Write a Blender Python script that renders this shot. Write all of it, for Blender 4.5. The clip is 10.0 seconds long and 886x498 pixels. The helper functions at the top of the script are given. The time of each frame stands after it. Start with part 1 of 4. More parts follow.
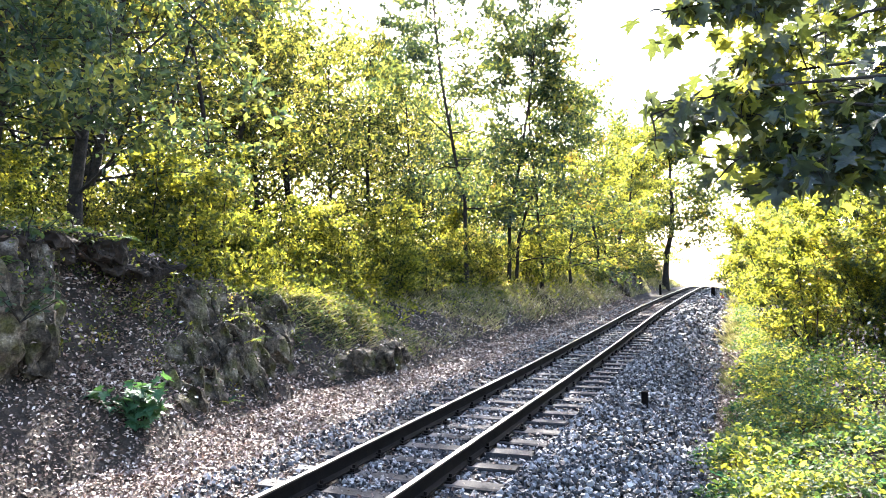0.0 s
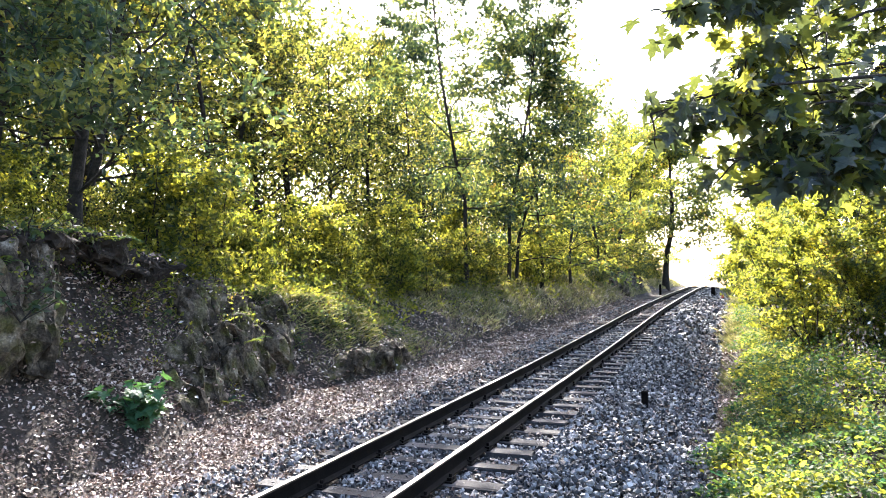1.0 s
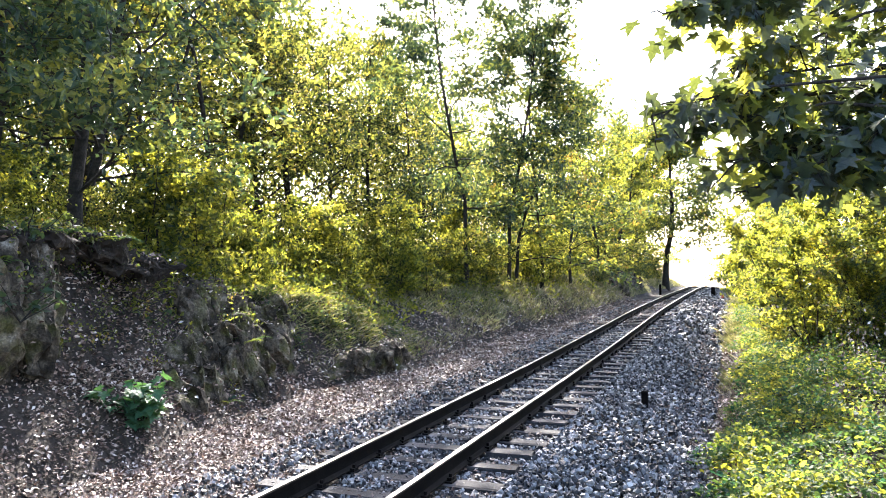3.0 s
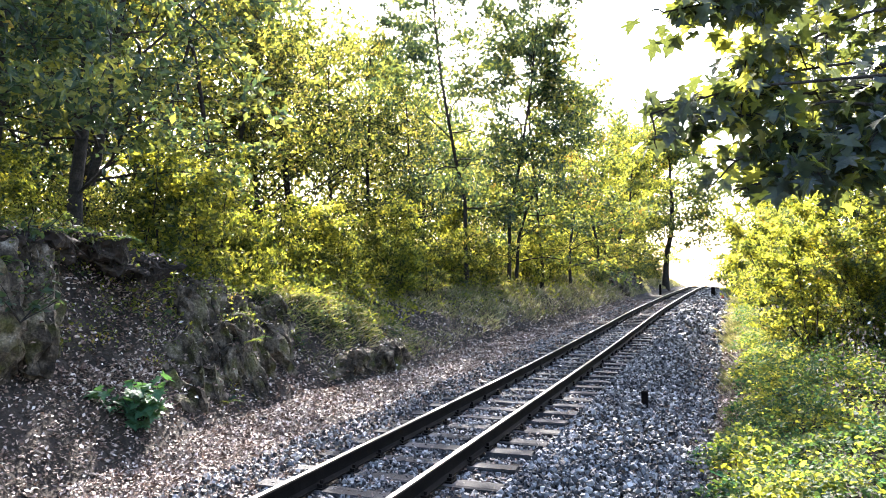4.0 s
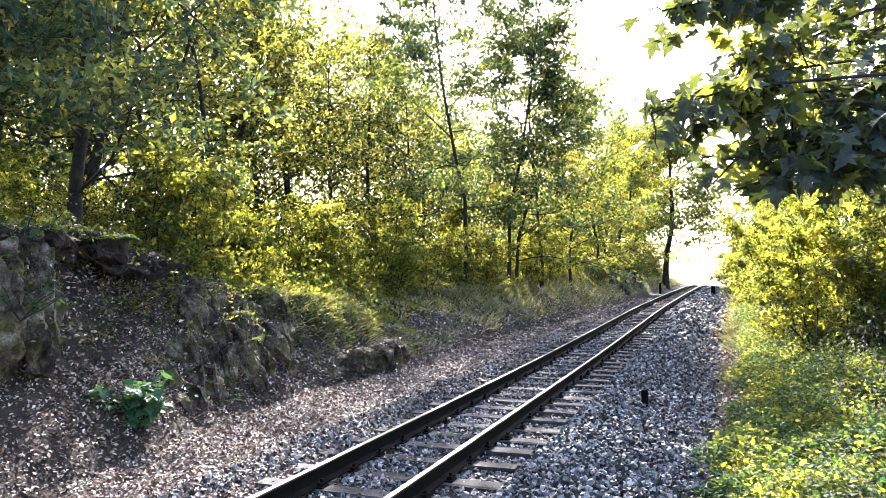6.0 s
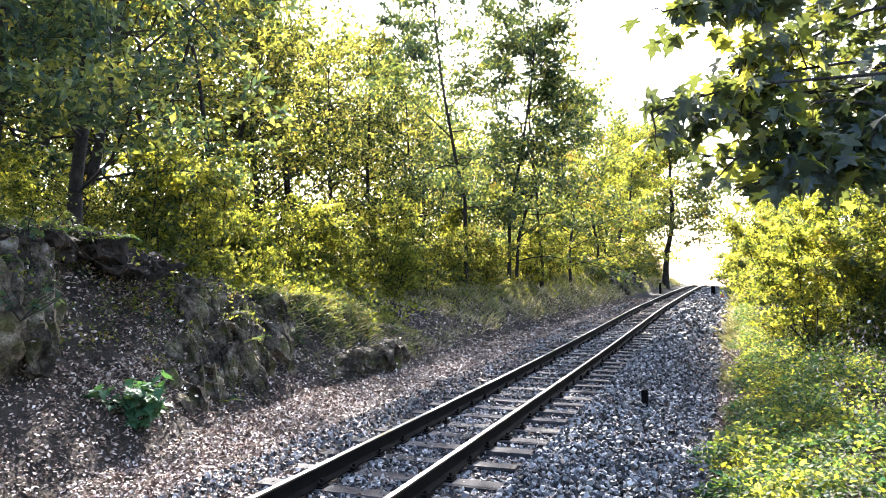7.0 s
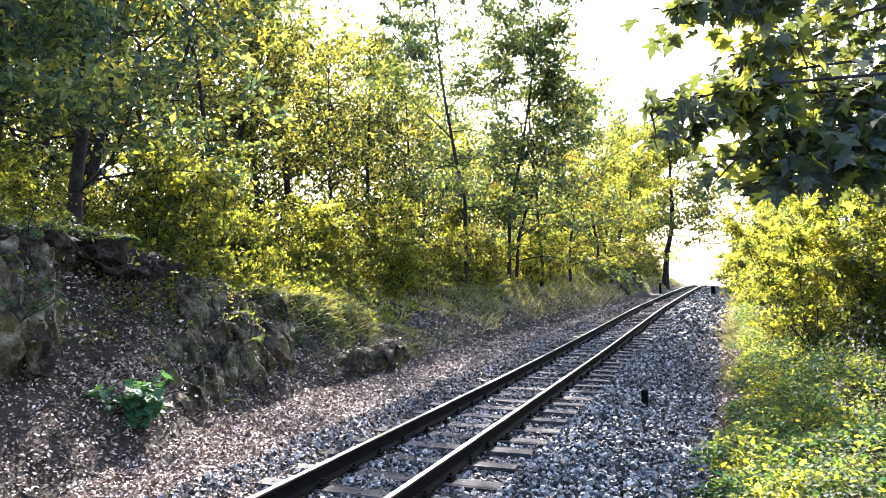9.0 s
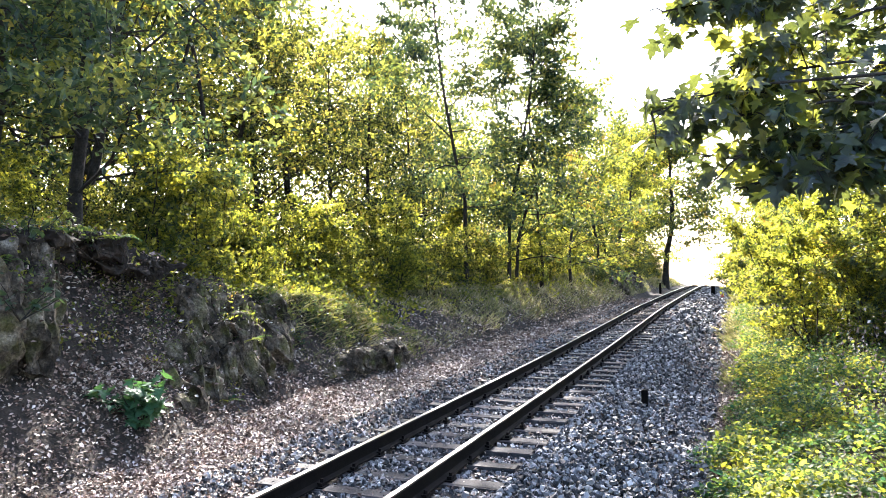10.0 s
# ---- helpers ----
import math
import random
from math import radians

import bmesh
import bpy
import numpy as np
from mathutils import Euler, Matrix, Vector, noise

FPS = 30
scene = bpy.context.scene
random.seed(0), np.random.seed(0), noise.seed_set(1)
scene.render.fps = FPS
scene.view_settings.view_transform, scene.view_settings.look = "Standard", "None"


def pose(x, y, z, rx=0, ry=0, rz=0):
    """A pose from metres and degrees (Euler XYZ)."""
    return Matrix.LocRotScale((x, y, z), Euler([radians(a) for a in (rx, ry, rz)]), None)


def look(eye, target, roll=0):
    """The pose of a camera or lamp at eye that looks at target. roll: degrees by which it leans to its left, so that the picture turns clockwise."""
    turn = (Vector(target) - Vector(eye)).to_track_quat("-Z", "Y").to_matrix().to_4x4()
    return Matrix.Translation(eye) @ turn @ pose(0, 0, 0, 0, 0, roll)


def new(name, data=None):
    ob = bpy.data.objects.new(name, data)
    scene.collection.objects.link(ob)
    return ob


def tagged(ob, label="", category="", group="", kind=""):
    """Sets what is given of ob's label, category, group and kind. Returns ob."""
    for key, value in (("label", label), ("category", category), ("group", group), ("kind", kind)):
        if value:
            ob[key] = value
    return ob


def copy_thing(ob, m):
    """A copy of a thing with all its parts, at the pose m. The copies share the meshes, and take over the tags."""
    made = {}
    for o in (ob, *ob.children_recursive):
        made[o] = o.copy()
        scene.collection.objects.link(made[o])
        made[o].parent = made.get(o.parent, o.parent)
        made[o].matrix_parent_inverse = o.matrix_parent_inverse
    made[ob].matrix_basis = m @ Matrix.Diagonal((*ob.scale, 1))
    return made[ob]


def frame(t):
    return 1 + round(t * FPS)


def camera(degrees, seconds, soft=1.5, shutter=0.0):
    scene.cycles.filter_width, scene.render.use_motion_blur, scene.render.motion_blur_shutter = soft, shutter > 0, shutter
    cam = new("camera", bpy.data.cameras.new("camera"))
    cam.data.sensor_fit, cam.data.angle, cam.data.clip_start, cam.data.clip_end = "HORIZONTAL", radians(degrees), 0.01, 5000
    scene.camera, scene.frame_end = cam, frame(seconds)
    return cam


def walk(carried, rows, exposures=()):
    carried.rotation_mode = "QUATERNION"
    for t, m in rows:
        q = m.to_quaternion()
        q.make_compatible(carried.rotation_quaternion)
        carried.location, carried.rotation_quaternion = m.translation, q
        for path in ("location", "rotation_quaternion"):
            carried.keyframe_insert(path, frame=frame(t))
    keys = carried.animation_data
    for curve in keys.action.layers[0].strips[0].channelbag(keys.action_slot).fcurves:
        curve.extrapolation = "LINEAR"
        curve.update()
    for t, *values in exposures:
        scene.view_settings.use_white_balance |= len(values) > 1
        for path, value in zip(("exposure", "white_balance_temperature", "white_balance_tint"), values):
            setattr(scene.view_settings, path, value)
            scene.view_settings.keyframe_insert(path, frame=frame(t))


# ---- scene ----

# Railway line through a wooded cutting: z = 0 is the rail head near the camera, the track runs along +y.
cam = camera(60, 10.0, soft=0.75)
EYE = (0.0, 0.0, 1.9)
TILT, TURN = 91.46, 20.27
walk(cam, [(0.0, pose(*EYE, TILT + 0.06, 0.13, TURN)), (0.8, pose(*EYE, TILT + 0.05, 0.13, TURN)), (4.0, pose(*EYE, TILT + 0.05, 0.13, TURN)),
           (4.5, pose(*EYE, TILT - 0.03, 0.13, TURN)), (10.0, pose(*EYE, TILT - 0.03, 0.13, TURN))],
     exposures=[(0.0, 2.98, 6250, 15), (0.8, 2.69, 6250, 15), (10.0, 2.69, 6250, 15)])

# ---- light ----
SUN_AZ, SUN_EL = -23.0, 36.0
world = bpy.data.worlds.new("world")
scene.world = world
world.use_nodes = True
wn, wl = world.node_tree.nodes, world.node_tree.links
sky = wn.new("ShaderNodeTexSky")
sky.sky_type, sky.sun_disc = "NISHITA", False
sky.sun_elevation, sky.sun_rotation = radians(SUN_EL), radians(SUN_AZ % 360)
sky.dust_density, sky.air_density = 2.5, 1.0
wn["Background"].inputs["Strength"].default_value = 0.15
wl.new(sky.outputs["Color"], wn["Background"].inputs["Color"])
sun_way = Vector((math.sin(radians(SUN_AZ)) * math.cos(radians(SUN_EL)),
                  math.cos(radians(SUN_AZ)) * math.cos(radians(SUN_EL)), math.sin(radians(SUN_EL))))
sun = new("sun", bpy.data.lights.new("sun", "SUN"))
sun.data.energy, sun.data.angle, sun.data.color = 5.0, radians(0.55), (1.0, 0.94, 0.83)
sun.matrix_world = look(sun_way * 60, (0, 0, 0))

rng = np.random.default_rng(7)


# ---- noise and mesh helpers ----
def lattice(ix, iy, seed):
    h = (ix.astype(np.int64) * 374761393 + iy.astype(np.int64) * 668265263 + seed * 974634731) & 0x7FFFFFFF
    h = ((h ^ (h >> 13)) * 1274126177) & 0x7FFFFFFF
    return ((h ^ (h >> 16)) & 0xFFFF) / 65535.0


def value_noise(x, y, seed=0):
    x, y = np.asarray(x, float), np.asarray(y, float)
    ix, iy = np.floor(x), np.floor(y)
    fx, fy = x - ix, y - iy
    fx, fy = fx * fx * (3 - 2 * fx), fy * fy * (3 - 2 * fy)
    a, b = lattice(ix, iy, seed), lattice(ix + 1, iy, seed)
    c, d = lattice(ix, iy + 1, seed), lattice(ix + 1, iy + 1, seed)
    return (a * (1 - fx) + b * fx) * (1 - fy) + (c * (1 - fx) + d * fx) * fy


def fbm(x, y, seed=0, octaves=4):
    """Layered noise round zero, within about one."""
    total, gain = 0, 1.0
    for i in range(octaves):
        total = total + gain * (value_noise(np.asarray(x) * 2 ** i + 17.3 * i, np.asarray(y) * 2 ** i, seed + i) * 2 - 1)
        gain *= 0.5
    return total / 1.6


def mesh_of(name, verts, faces, materials, slots=None, smooth=False):
    """A mesh out of an array of points and an array of equal-sided faces."""
    verts, faces = np.asarray(verts, np.float32), np.asarray(faces, np.int32)
    me = bpy.data.meshes.new(name)
    n, k = faces.shape
    me.vertices.add(len(verts))
    me.vertices.foreach_set("co", verts.ravel())
    me.loops.add(n * k)
    me.loops.foreach_set("vertex_index", faces.ravel())
    me.polygons.add(n)
    me.polygons.foreach_set("loop_start", np.arange(0, n * k, k, dtype=np.int32))
    if slots is not None:
        me.polygons.foreach_set("material_index", np.asarray(slots, np.int32))
    me.polygons.foreach_set("use_smooth", np.full(n, smooth))
    for m in materials if isinstance(materials, (list, tuple)) else [materials]:
        me.materials.append(m)
    me.update(calc_edges=True)
    return me


def part(name, me, parent, label=""):
    ob = new(name, me)
    ob.parent = parent
    return tagged(ob, label) if label else ob


def bm_mesh(name, bm, material):
    me = bpy.data.meshes.new(name)
    bm.to_mesh(me)
    bm.free()
    me.materials.append(material)
    return me


# ---- materials ----
def material(name, rough=0.8, metal=0.0, specular=0.4):
    m = bpy.data.materials.new(name)
    m.use_nodes = True
    b = m.node_tree.nodes["Principled BSDF"]
    b.inputs["Roughness"].default_value, b.inputs["Metallic"].default_value = rough, metal
    b.inputs["Specular IOR Level"].default_value = specular
    return m, m.node_tree.nodes, m.node_tree.links, b


def ramp(nodes, links, source, stops):
    r = nodes.new("ShaderNodeValToRGB")
    while len(r.color_ramp.elements) < len(stops):
        r.color_ramp.elements.new(0.5)
    for e, (p, c) in zip(r.color_ramp.elements, stops):
        e.position, e.color = p, (*c, 1)
    links.new(source, r.inputs["Fac"])
    return r


def noise_node(nodes, links, scale, detail=6, coords="Object"):
    tc = nodes.new("ShaderNodeTexCoord")
    n = nodes.new("ShaderNodeTexNoise")
    n.inputs["Scale"].default_value, n.inputs["Detail"].default_value = scale, detail
    links.new(tc.outputs[coords], n.inputs["Vector"])
    return n


def mixed(nodes, links, fac, a, b, blend="MIX"):
    x = nodes.new("ShaderNodeMix")
    x.data_type, x.blend_type = "RGBA", blend
    for value, socket in ((fac, x.inputs[0]), (a, x.inputs[6]), (b, x.inputs[7])):
        if isinstance(value, (int, float)):
            socket.default_value = value
        elif isinstance(value, tuple):
            socket.default_value = (*value, 1)
        else:
            links.new(value, socket)
    return x.outputs[2]


def bump(nodes, links, height, bsdf, strength=0.5, distance=0.02):
    b = nodes.new("ShaderNodeBump")
    b.inputs["Strength"].default_value, b.inputs["Distance"].default_value = strength, distance
    links.new(height, b.inputs["Height"])
    links.new(b.outputs["Normal"], bsdf.inputs["Normal"])


def leaf_material(name, stops, through_stops, share=0.45, rough=0.45, gloss=0.55, clump=1.5):
    """Foliage: each leaf takes its own tone; light passes through the blade."""
    m, nodes, links, b = material(name, rough, 0, gloss)
    geo = nodes.new("ShaderNodeNewGeometry")
    spray = noise_node(nodes, links, clump, 3)
    own = nodes.new("ShaderNodeMath")
    own.operation = "MULTIPLY_ADD"
    links.new(geo.outputs["Random Per Island"], own.inputs[0])
    own.inputs[1].default_value, own.inputs[2].default_value = 0.75, -0.98
    pick = nodes.new("ShaderNodeMath")
    pick.operation, pick.use_clamp = "MULTIPLY_ADD", True
    links.new(spray.outputs["Fac"], pick.inputs[0])
    pick.inputs[1].default_value = 2.2
    links.new(own.outputs[0], pick.inputs[2])
    vein = noise_node(nodes, links, 28, 3)
    tone = ramp(nodes, links, vein.outputs["Fac"], [(0.3, (0.6, 0.6, 0.65)), (0.7, (1.35, 1.3, 1.2))]).outputs["Color"]
    links.new(mixed(nodes, links, 0.8, ramp(nodes, links, pick.outputs[0], stops).outputs["Color"], tone, "MULTIPLY"), b.inputs["Base Color"])
    bump(nodes, links, vein.outputs["Fac"], b, 0.5, 0.02)
    tr = nodes.new("ShaderNodeBsdfTranslucent")
    links.new(mixed(nodes, links, 0.7, ramp(nodes, links, pick.outputs[0], through_stops).outputs["Color"], tone, "MULTIPLY"), tr.inputs["Color"])
    mix = nodes.new("ShaderNodeMixShader")
    mix.inputs[0].default_value = share
    links.new(b.outputs[0], mix.inputs[1])
    links.new(tr.outputs[0], mix.inputs[2])
    links.new(mix.outputs[0], nodes["Material Output"].inputs["Surface"])
    return m


def grain_material(name, stops, scale, rough=0.85, relief=0.6, depth=0.02, fine=60, metal=0.0, specular=0.3):
    m, nodes, links, b = material(name, rough, metal, specular)
    n = noise_node(nodes, links, scale)
    base = ramp(nodes, links, n.outputs["Fac"], stops).outputs["Color"]
    f = noise_node(nodes, links, fine, 4)
    grey = ramp(nodes, links, f.outputs["Fac"], [(0.3, (0.6, 0.6, 0.6)), (0.7, (1.3, 1.3, 1.3))]).outputs["Color"]
    links.new(mixed(nodes, links, 0.8, base, grey, "MULTIPLY"), b.inputs["Base Color"])
    bump(nodes, links, f.outputs["Fac"], b, relief, depth)
    return m


def island_material(name, stops, rough=0.85, fine=40, relief=0.5, depth=0.01, specular=0.3):
    """For loose pieces in one mesh: every piece has its own tone."""
    m, nodes, links, b = material(name, rough, 0, specular)
    geo = nodes.new("ShaderNodeNewGeometry")
    base = ramp(nodes, links, geo.outputs["Random Per Island"], stops).outputs["Color"]
    f = noise_node(nodes, links, fine, 4)
    grey = ramp(nodes, links, f.outputs["Fac"], [(0.3, (0.65, 0.65, 0.65)), (0.7, (1.25, 1.25, 1.25))]).outputs["Color"]
    links.new(mixed(nodes, links, 0.7, base, grey, "MULTIPLY"), b.inputs["Base Color"])
    bump(nodes, links, f.outputs["Fac"], b, relief, depth)
    return m


LEAF_WOOD = leaf_material("woodland_leaf", [(0.0, (0.012, 0.025, 0.014)), (0.35, (0.022, 0.04, 0.016)), (0.65, (0.046, 0.063, 0.019)), (0.93, (0.1, 0.104, 0.026)), (1.0, (0.14, 0.115, 0.03))],
                          [(0.0, (0.02, 0.04, 0.012)), (0.35, (0.09, 0.115, 0.022)), (0.68, (0.36, 0.36, 0.05)), (0.95, (0.76, 0.7, 0.1)), (1.0, (0.74, 0.55, 0.09))], 0.58, 0.45, 0.35)
LEAF_DARK = leaf_material("cool_leaf", [(0.0, (0.014, 0.034, 0.024)), (0.6, (0.028, 0.058, 0.034)), (1.0, (0.07, 0.1, 0.042))],
                          [(0.0, (0.035, 0.07, 0.035)), (0.5, (0.11, 0.16, 0.04)), (0.85, (0.36, 0.38, 0.06)), (1.0, (0.62, 0.58, 0.09))], 0.46, 0.42, 0.42)
# sunlit look put into the leaf colour: brighter and yellower than woodland_leaf
LEAF_SUN_TONED = leaf_material("sun_toned_leaf", [(0.0, (0.0156, 0.0312, 0.0151)), (0.4, (0.039, 0.0585, 0.0186)), (0.8, (0.0936, 0.105, 0.0253)), (1.0, (0.156, 0.148, 0.058))],
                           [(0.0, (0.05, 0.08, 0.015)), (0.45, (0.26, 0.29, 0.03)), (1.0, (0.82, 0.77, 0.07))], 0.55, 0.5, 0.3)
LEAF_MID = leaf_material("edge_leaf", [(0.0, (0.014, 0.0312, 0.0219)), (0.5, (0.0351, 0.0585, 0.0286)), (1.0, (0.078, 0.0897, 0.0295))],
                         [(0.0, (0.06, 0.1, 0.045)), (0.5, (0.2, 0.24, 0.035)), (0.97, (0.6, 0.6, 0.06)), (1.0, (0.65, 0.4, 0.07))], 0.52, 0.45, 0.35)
LEAF_MAPLE = leaf_material("maple_leaf", [(0.0, (0.012, 0.026, 0.0216)), (0.7, (0.022, 0.042, 0.0302)), (1.0, (0.04, 0.065, 0.0378))],
                           [(0.0, (0.05, 0.07, 0.0216)), (0.5, (0.14, 0.17, 0.03)), (0.82, (0.52, 0.53, 0.0558)), (1.0, (0.75, 0.7, 0.07))], 0.42, 0.4, 0.6)
LEAF_HERB = leaf_material("herb_leaf", [(0.0, (0.018, 0.052, 0.0302)), (0.5, (0.045, 0.085, 0.0324)), (1.0, (0.115, 0.128, 0.045))],
                          [(0.0, (0.035, 0.11, 0.045)), (0.5, (0.15, 0.23, 0.035)), (1.0, (0.7, 0.68, 0.06))], 0.5, 0.55, 0.15, 1.1)
GRASS = leaf_material("grass_blade", [(0.0, (0.09, 0.1, 0.04)), (0.5, (0.22, 0.2, 0.09)), (1.0, (0.5, 0.43, 0.28))],
                      [(0.0, (0.14, 0.17, 0.0496)), (0.7, (0.36, 0.34, 0.0992)), (1.0, (0.52, 0.45, 0.236))], 0.4, 0.6)
LITTER = island_material("dry_leaf", [(0.0, (0.06, 0.034, 0.024)), (0.45, (0.17, 0.11, 0.082)), (0.77, (0.39, 0.295, 0.235)), (1.0, (0.8, 0.7, 0.62))], 0.55, 50)
STONE = island_material("ballast_stone", [(0.0, (0.012, 0.0125, 0.0135)), (0.35, (0.03, 0.0305, 0.032)), (0.6, (0.12, 0.12, 0.122)), (0.8, (0.235, 0.234, 0.235)), (0.95, (0.32, 0.315, 0.31)), (1.0, (0.5, 0.475, 0.45))], 0.6, 35)
BARK = grain_material("bark", [(0.3, (0.012, 0.0095, 0.007)), (0.7, (0.04, 0.033, 0.025))], 9, 0.95, 0.9, 0.03, 35)
SOIL = grain_material("soil", [(0.3, (0.011, 0.008, 0.0055)), (0.55, (0.026, 0.019, 0.0135)), (0.75, (0.066, 0.051, 0.04))], 2.2, 0.95, 0.9, 0.05, 14)
SLEEPER = grain_material("weathered_wood", [(0.25, (0.016, 0.0155, 0.0158)), (0.5, (0.042, 0.04, 0.041)), (0.75, (0.14, 0.132, 0.127))], 5.0, 0.85, 0.7, 0.015, 45)
RUST = grain_material("dark_rusty_steel", [(0.3, (0.0035, 0.003, 0.0028)), (0.7, (0.009, 0.007, 0.006))], 6, 0.85, 0.4, 0.004, 80, 0.0, 0.06)
POLISHED = grain_material("worn_rail_head", [(0.3, (0.34, 0.32, 0.3)), (0.7, (0.48, 0.46, 0.44))], 4, 0.3, 0.1, 0.001, 60, 0.8, 0.5)

wood_nodes, wood_links = SLEEPER.node_tree.nodes, SLEEPER.node_tree.links
own = wood_nodes.new("ShaderNodeObjectInfo")
own_tone = ramp(wood_nodes, wood_links, own.outputs["Random"], [(0.0, (0.5, 0.5, 0.52)), (0.7, (0.9, 0.88, 0.88)), (1.0, (1.3, 1.2, 1.1))]).outputs["Color"]
wood_base = wood_nodes["Principled BSDF"].inputs["Base Color"]
wood_links.new(mixed(wood_nodes, wood_links, 1.0, wood_base.links[0].from_socket, own_tone, "MULTIPLY"), wood_base)


def rock_material():
    m, nodes, links, b = material("lichened_rock", 0.92, 0, 0.2)
    n = noise_node(nodes, links, 3.2, 10)
    n.inputs["Roughness"].default_value = 0.68
    base = ramp(nodes, links, n.outputs["Fac"], [(0.36, (0.012, 0.009, 0.006)), (0.47, (0.048, 0.038, 0.026)), (0.58, (0.16, 0.13, 0.095)), (0.7, (0.42, 0.365, 0.29))]).outputs["Color"]
    moss = noise_node(nodes, links, 1.3, 7)
    mask = ramp(nodes, links, moss.outputs["Fac"], [(0.52, (0, 0, 0)), (0.64, (0.85, 0.85, 0.85))]).outputs["Color"]
    col = mixed(nodes, links, mask, base, (0.085, 0.088, 0.014))
    f = noise_node(nodes, links, 34, 8)
    f.inputs["Roughness"].default_value = 0.7
    grey = ramp(nodes, links, f.outputs["Fac"], [(0.32, (0.3, 0.3, 0.3)), (0.68, (1.7, 1.7, 1.7))]).outputs["Color"]
    links.new(mixed(nodes, links, 0.9, col, grey, "MULTIPLY"), b.inputs["Base Color"])
    bump(nodes, links, n.outputs["Fac"], b, 1.0, 0.12)
    return m


ROCK = rock_material()


# ---- the lie of the land ----
def eased(y, ys, zs):
    """Broken line through the given heights, rounded over a few metres."""
    y = np.asarray(y, float)
    return sum(np.interp(y + d, ys, zs) for d in (-3, -2, -1, 0, 1, 2, 3)) / 7


def track_x(y):
    return -3.19 + eased(y, (12, 22, 32, 50, 80, 120), (0.0, 0.08, 0.17, 0.35, 0.67, 1.6))


def track_z(y):
    return eased(y, (14, 22, 32, 50, 66, 80, 110, 160, 400), (0.0, 0.1, 0.26, 0.35, 0.34, 0.2, -0.8, -3.5, -12))


def bank_foot(y):
    return np.interp(y, (-20, 5, 8, 10.5, 12, 13.2, 15.6, 20, 24, 30, 36, 70), (-5.6, -5.9, -6.5, -6.9, -6.95, -6.6, -6.4, -6.55, -6.2, -5.5, -5.3, -5.0)) + (track_x(y) + 3.19)


def bank_top(y):
    return np.interp(y, (-20, 4, 8, 9.4, 10.4, 12, 13.5, 15.2, 17, 22, 35, 55, 75, 120), (2.4, 2.45, 2.45, 2.2, 1.9, 1.55, 1.42, 1.2, 1.15, 1.4, 1.5, 1.6, 1.4, 0.3))


def bank_run(y):
    return np.interp(y, (5, 11, 12.6, 15.3, 16.6, 20, 40), (1.9, 1.6, 1.35, 1.3, 2.6, 2.9, 2.4))


def ground_z(x, y):
    x, y = np.asarray(x, float), np.asarray(y, float)
    u, zb = x - track_x(y), track_z(y)
    # trackbed, shoulder and path at its foot
    z = np.interp(u, (-3.2, -2.2, -1.5, -1.02, 1.16, 1.45, 1.95, 2.6, 3.0, 4.0, 6.5, 12, 60), (-0.27, -0.27, -0.255, -0.25, -0.25, -0.19, -0.2, -0.38, -0.36, -0.12, 0.5, 1.1, 3.0))
    into = (bank_foot(y) - x) / bank_run(y)
    rise = np.interp(into, (0, 0.3, 0.62, 0.8, 1.05, 1.4), (0, 0.2, 0.36, 0.62, 0.93, 1.0))
    gentle = np.clip(into, 0, 1) ** 0.8
    steep = np.interp(y, (15.3, 16.4), (1, 0))
    z = np.where(into > 0, -0.26 + (bank_top(y) + 0.26) * (steep * rise + (1 - steep) * gentle), z)
    z = z + np.maximum(into - 1.2, 0) * 0.06
    # the heap of spare ballast along the shoulder
    z = z + np.interp(y, (13, 18, 45, 60), (0, 0.26, 0.22, 0)) * np.exp(-((u - 1.95) / 0.5) ** 2) * (0.8 + 0.5 * fbm(y * 0.35, y * 0, 41, 2))
    z = z + 0.45 * np.exp(-((x - 0.4) / 1.3) ** 2 - (np.minimum(y - 1.0, 0) / 6 + np.maximum(y - 1.0, 0) / 2.2) ** 2)
    rough = np.interp(np.abs(u), (1.0, 1.6, 3.5), (0.0, 0.02, 0.13))
    return z + zb + rough * fbm(x * 1.3, y * 1.3, 5) + 0.3 * rough * fbm(x * 6, y * 6, 9, 2)


def build_ground():
    xs = np.concatenate([np.linspace(-400, -40, 12), np.linspace(-36, -11, 26), np.arange(-10.5, 4.5, 0.15), np.linspace(5, 30, 26), np.linspace(40, 400, 12)])
    ys = np.concatenate([np.linspace(-60, 2, 20), np.arange(2.5, 30, 0.2), np.arange(30, 90, 0.6), np.linspace(92, 600, 30)])
    gx, gy = np.meshgrid(xs, ys)
    verts = np.stack([gx, gy, ground_z(gx, gy)], -1).reshape(-1, 3)
    w = len(xs)
    i = np.arange(len(ys) - 1)[:, None] * w + np.arange(w - 1)[None, :]
    faces = np.stack([i, i + 1, i + w + 1, i + w], -1).reshape(-1, 4)
    ob = new("ground", mesh_of("ground", verts, faces, SOIL, smooth=True))
    tagged(ob, "brown leaf-strewn soil of a railway cutting with a raised bank", "ground", kind="structure")


build_ground()


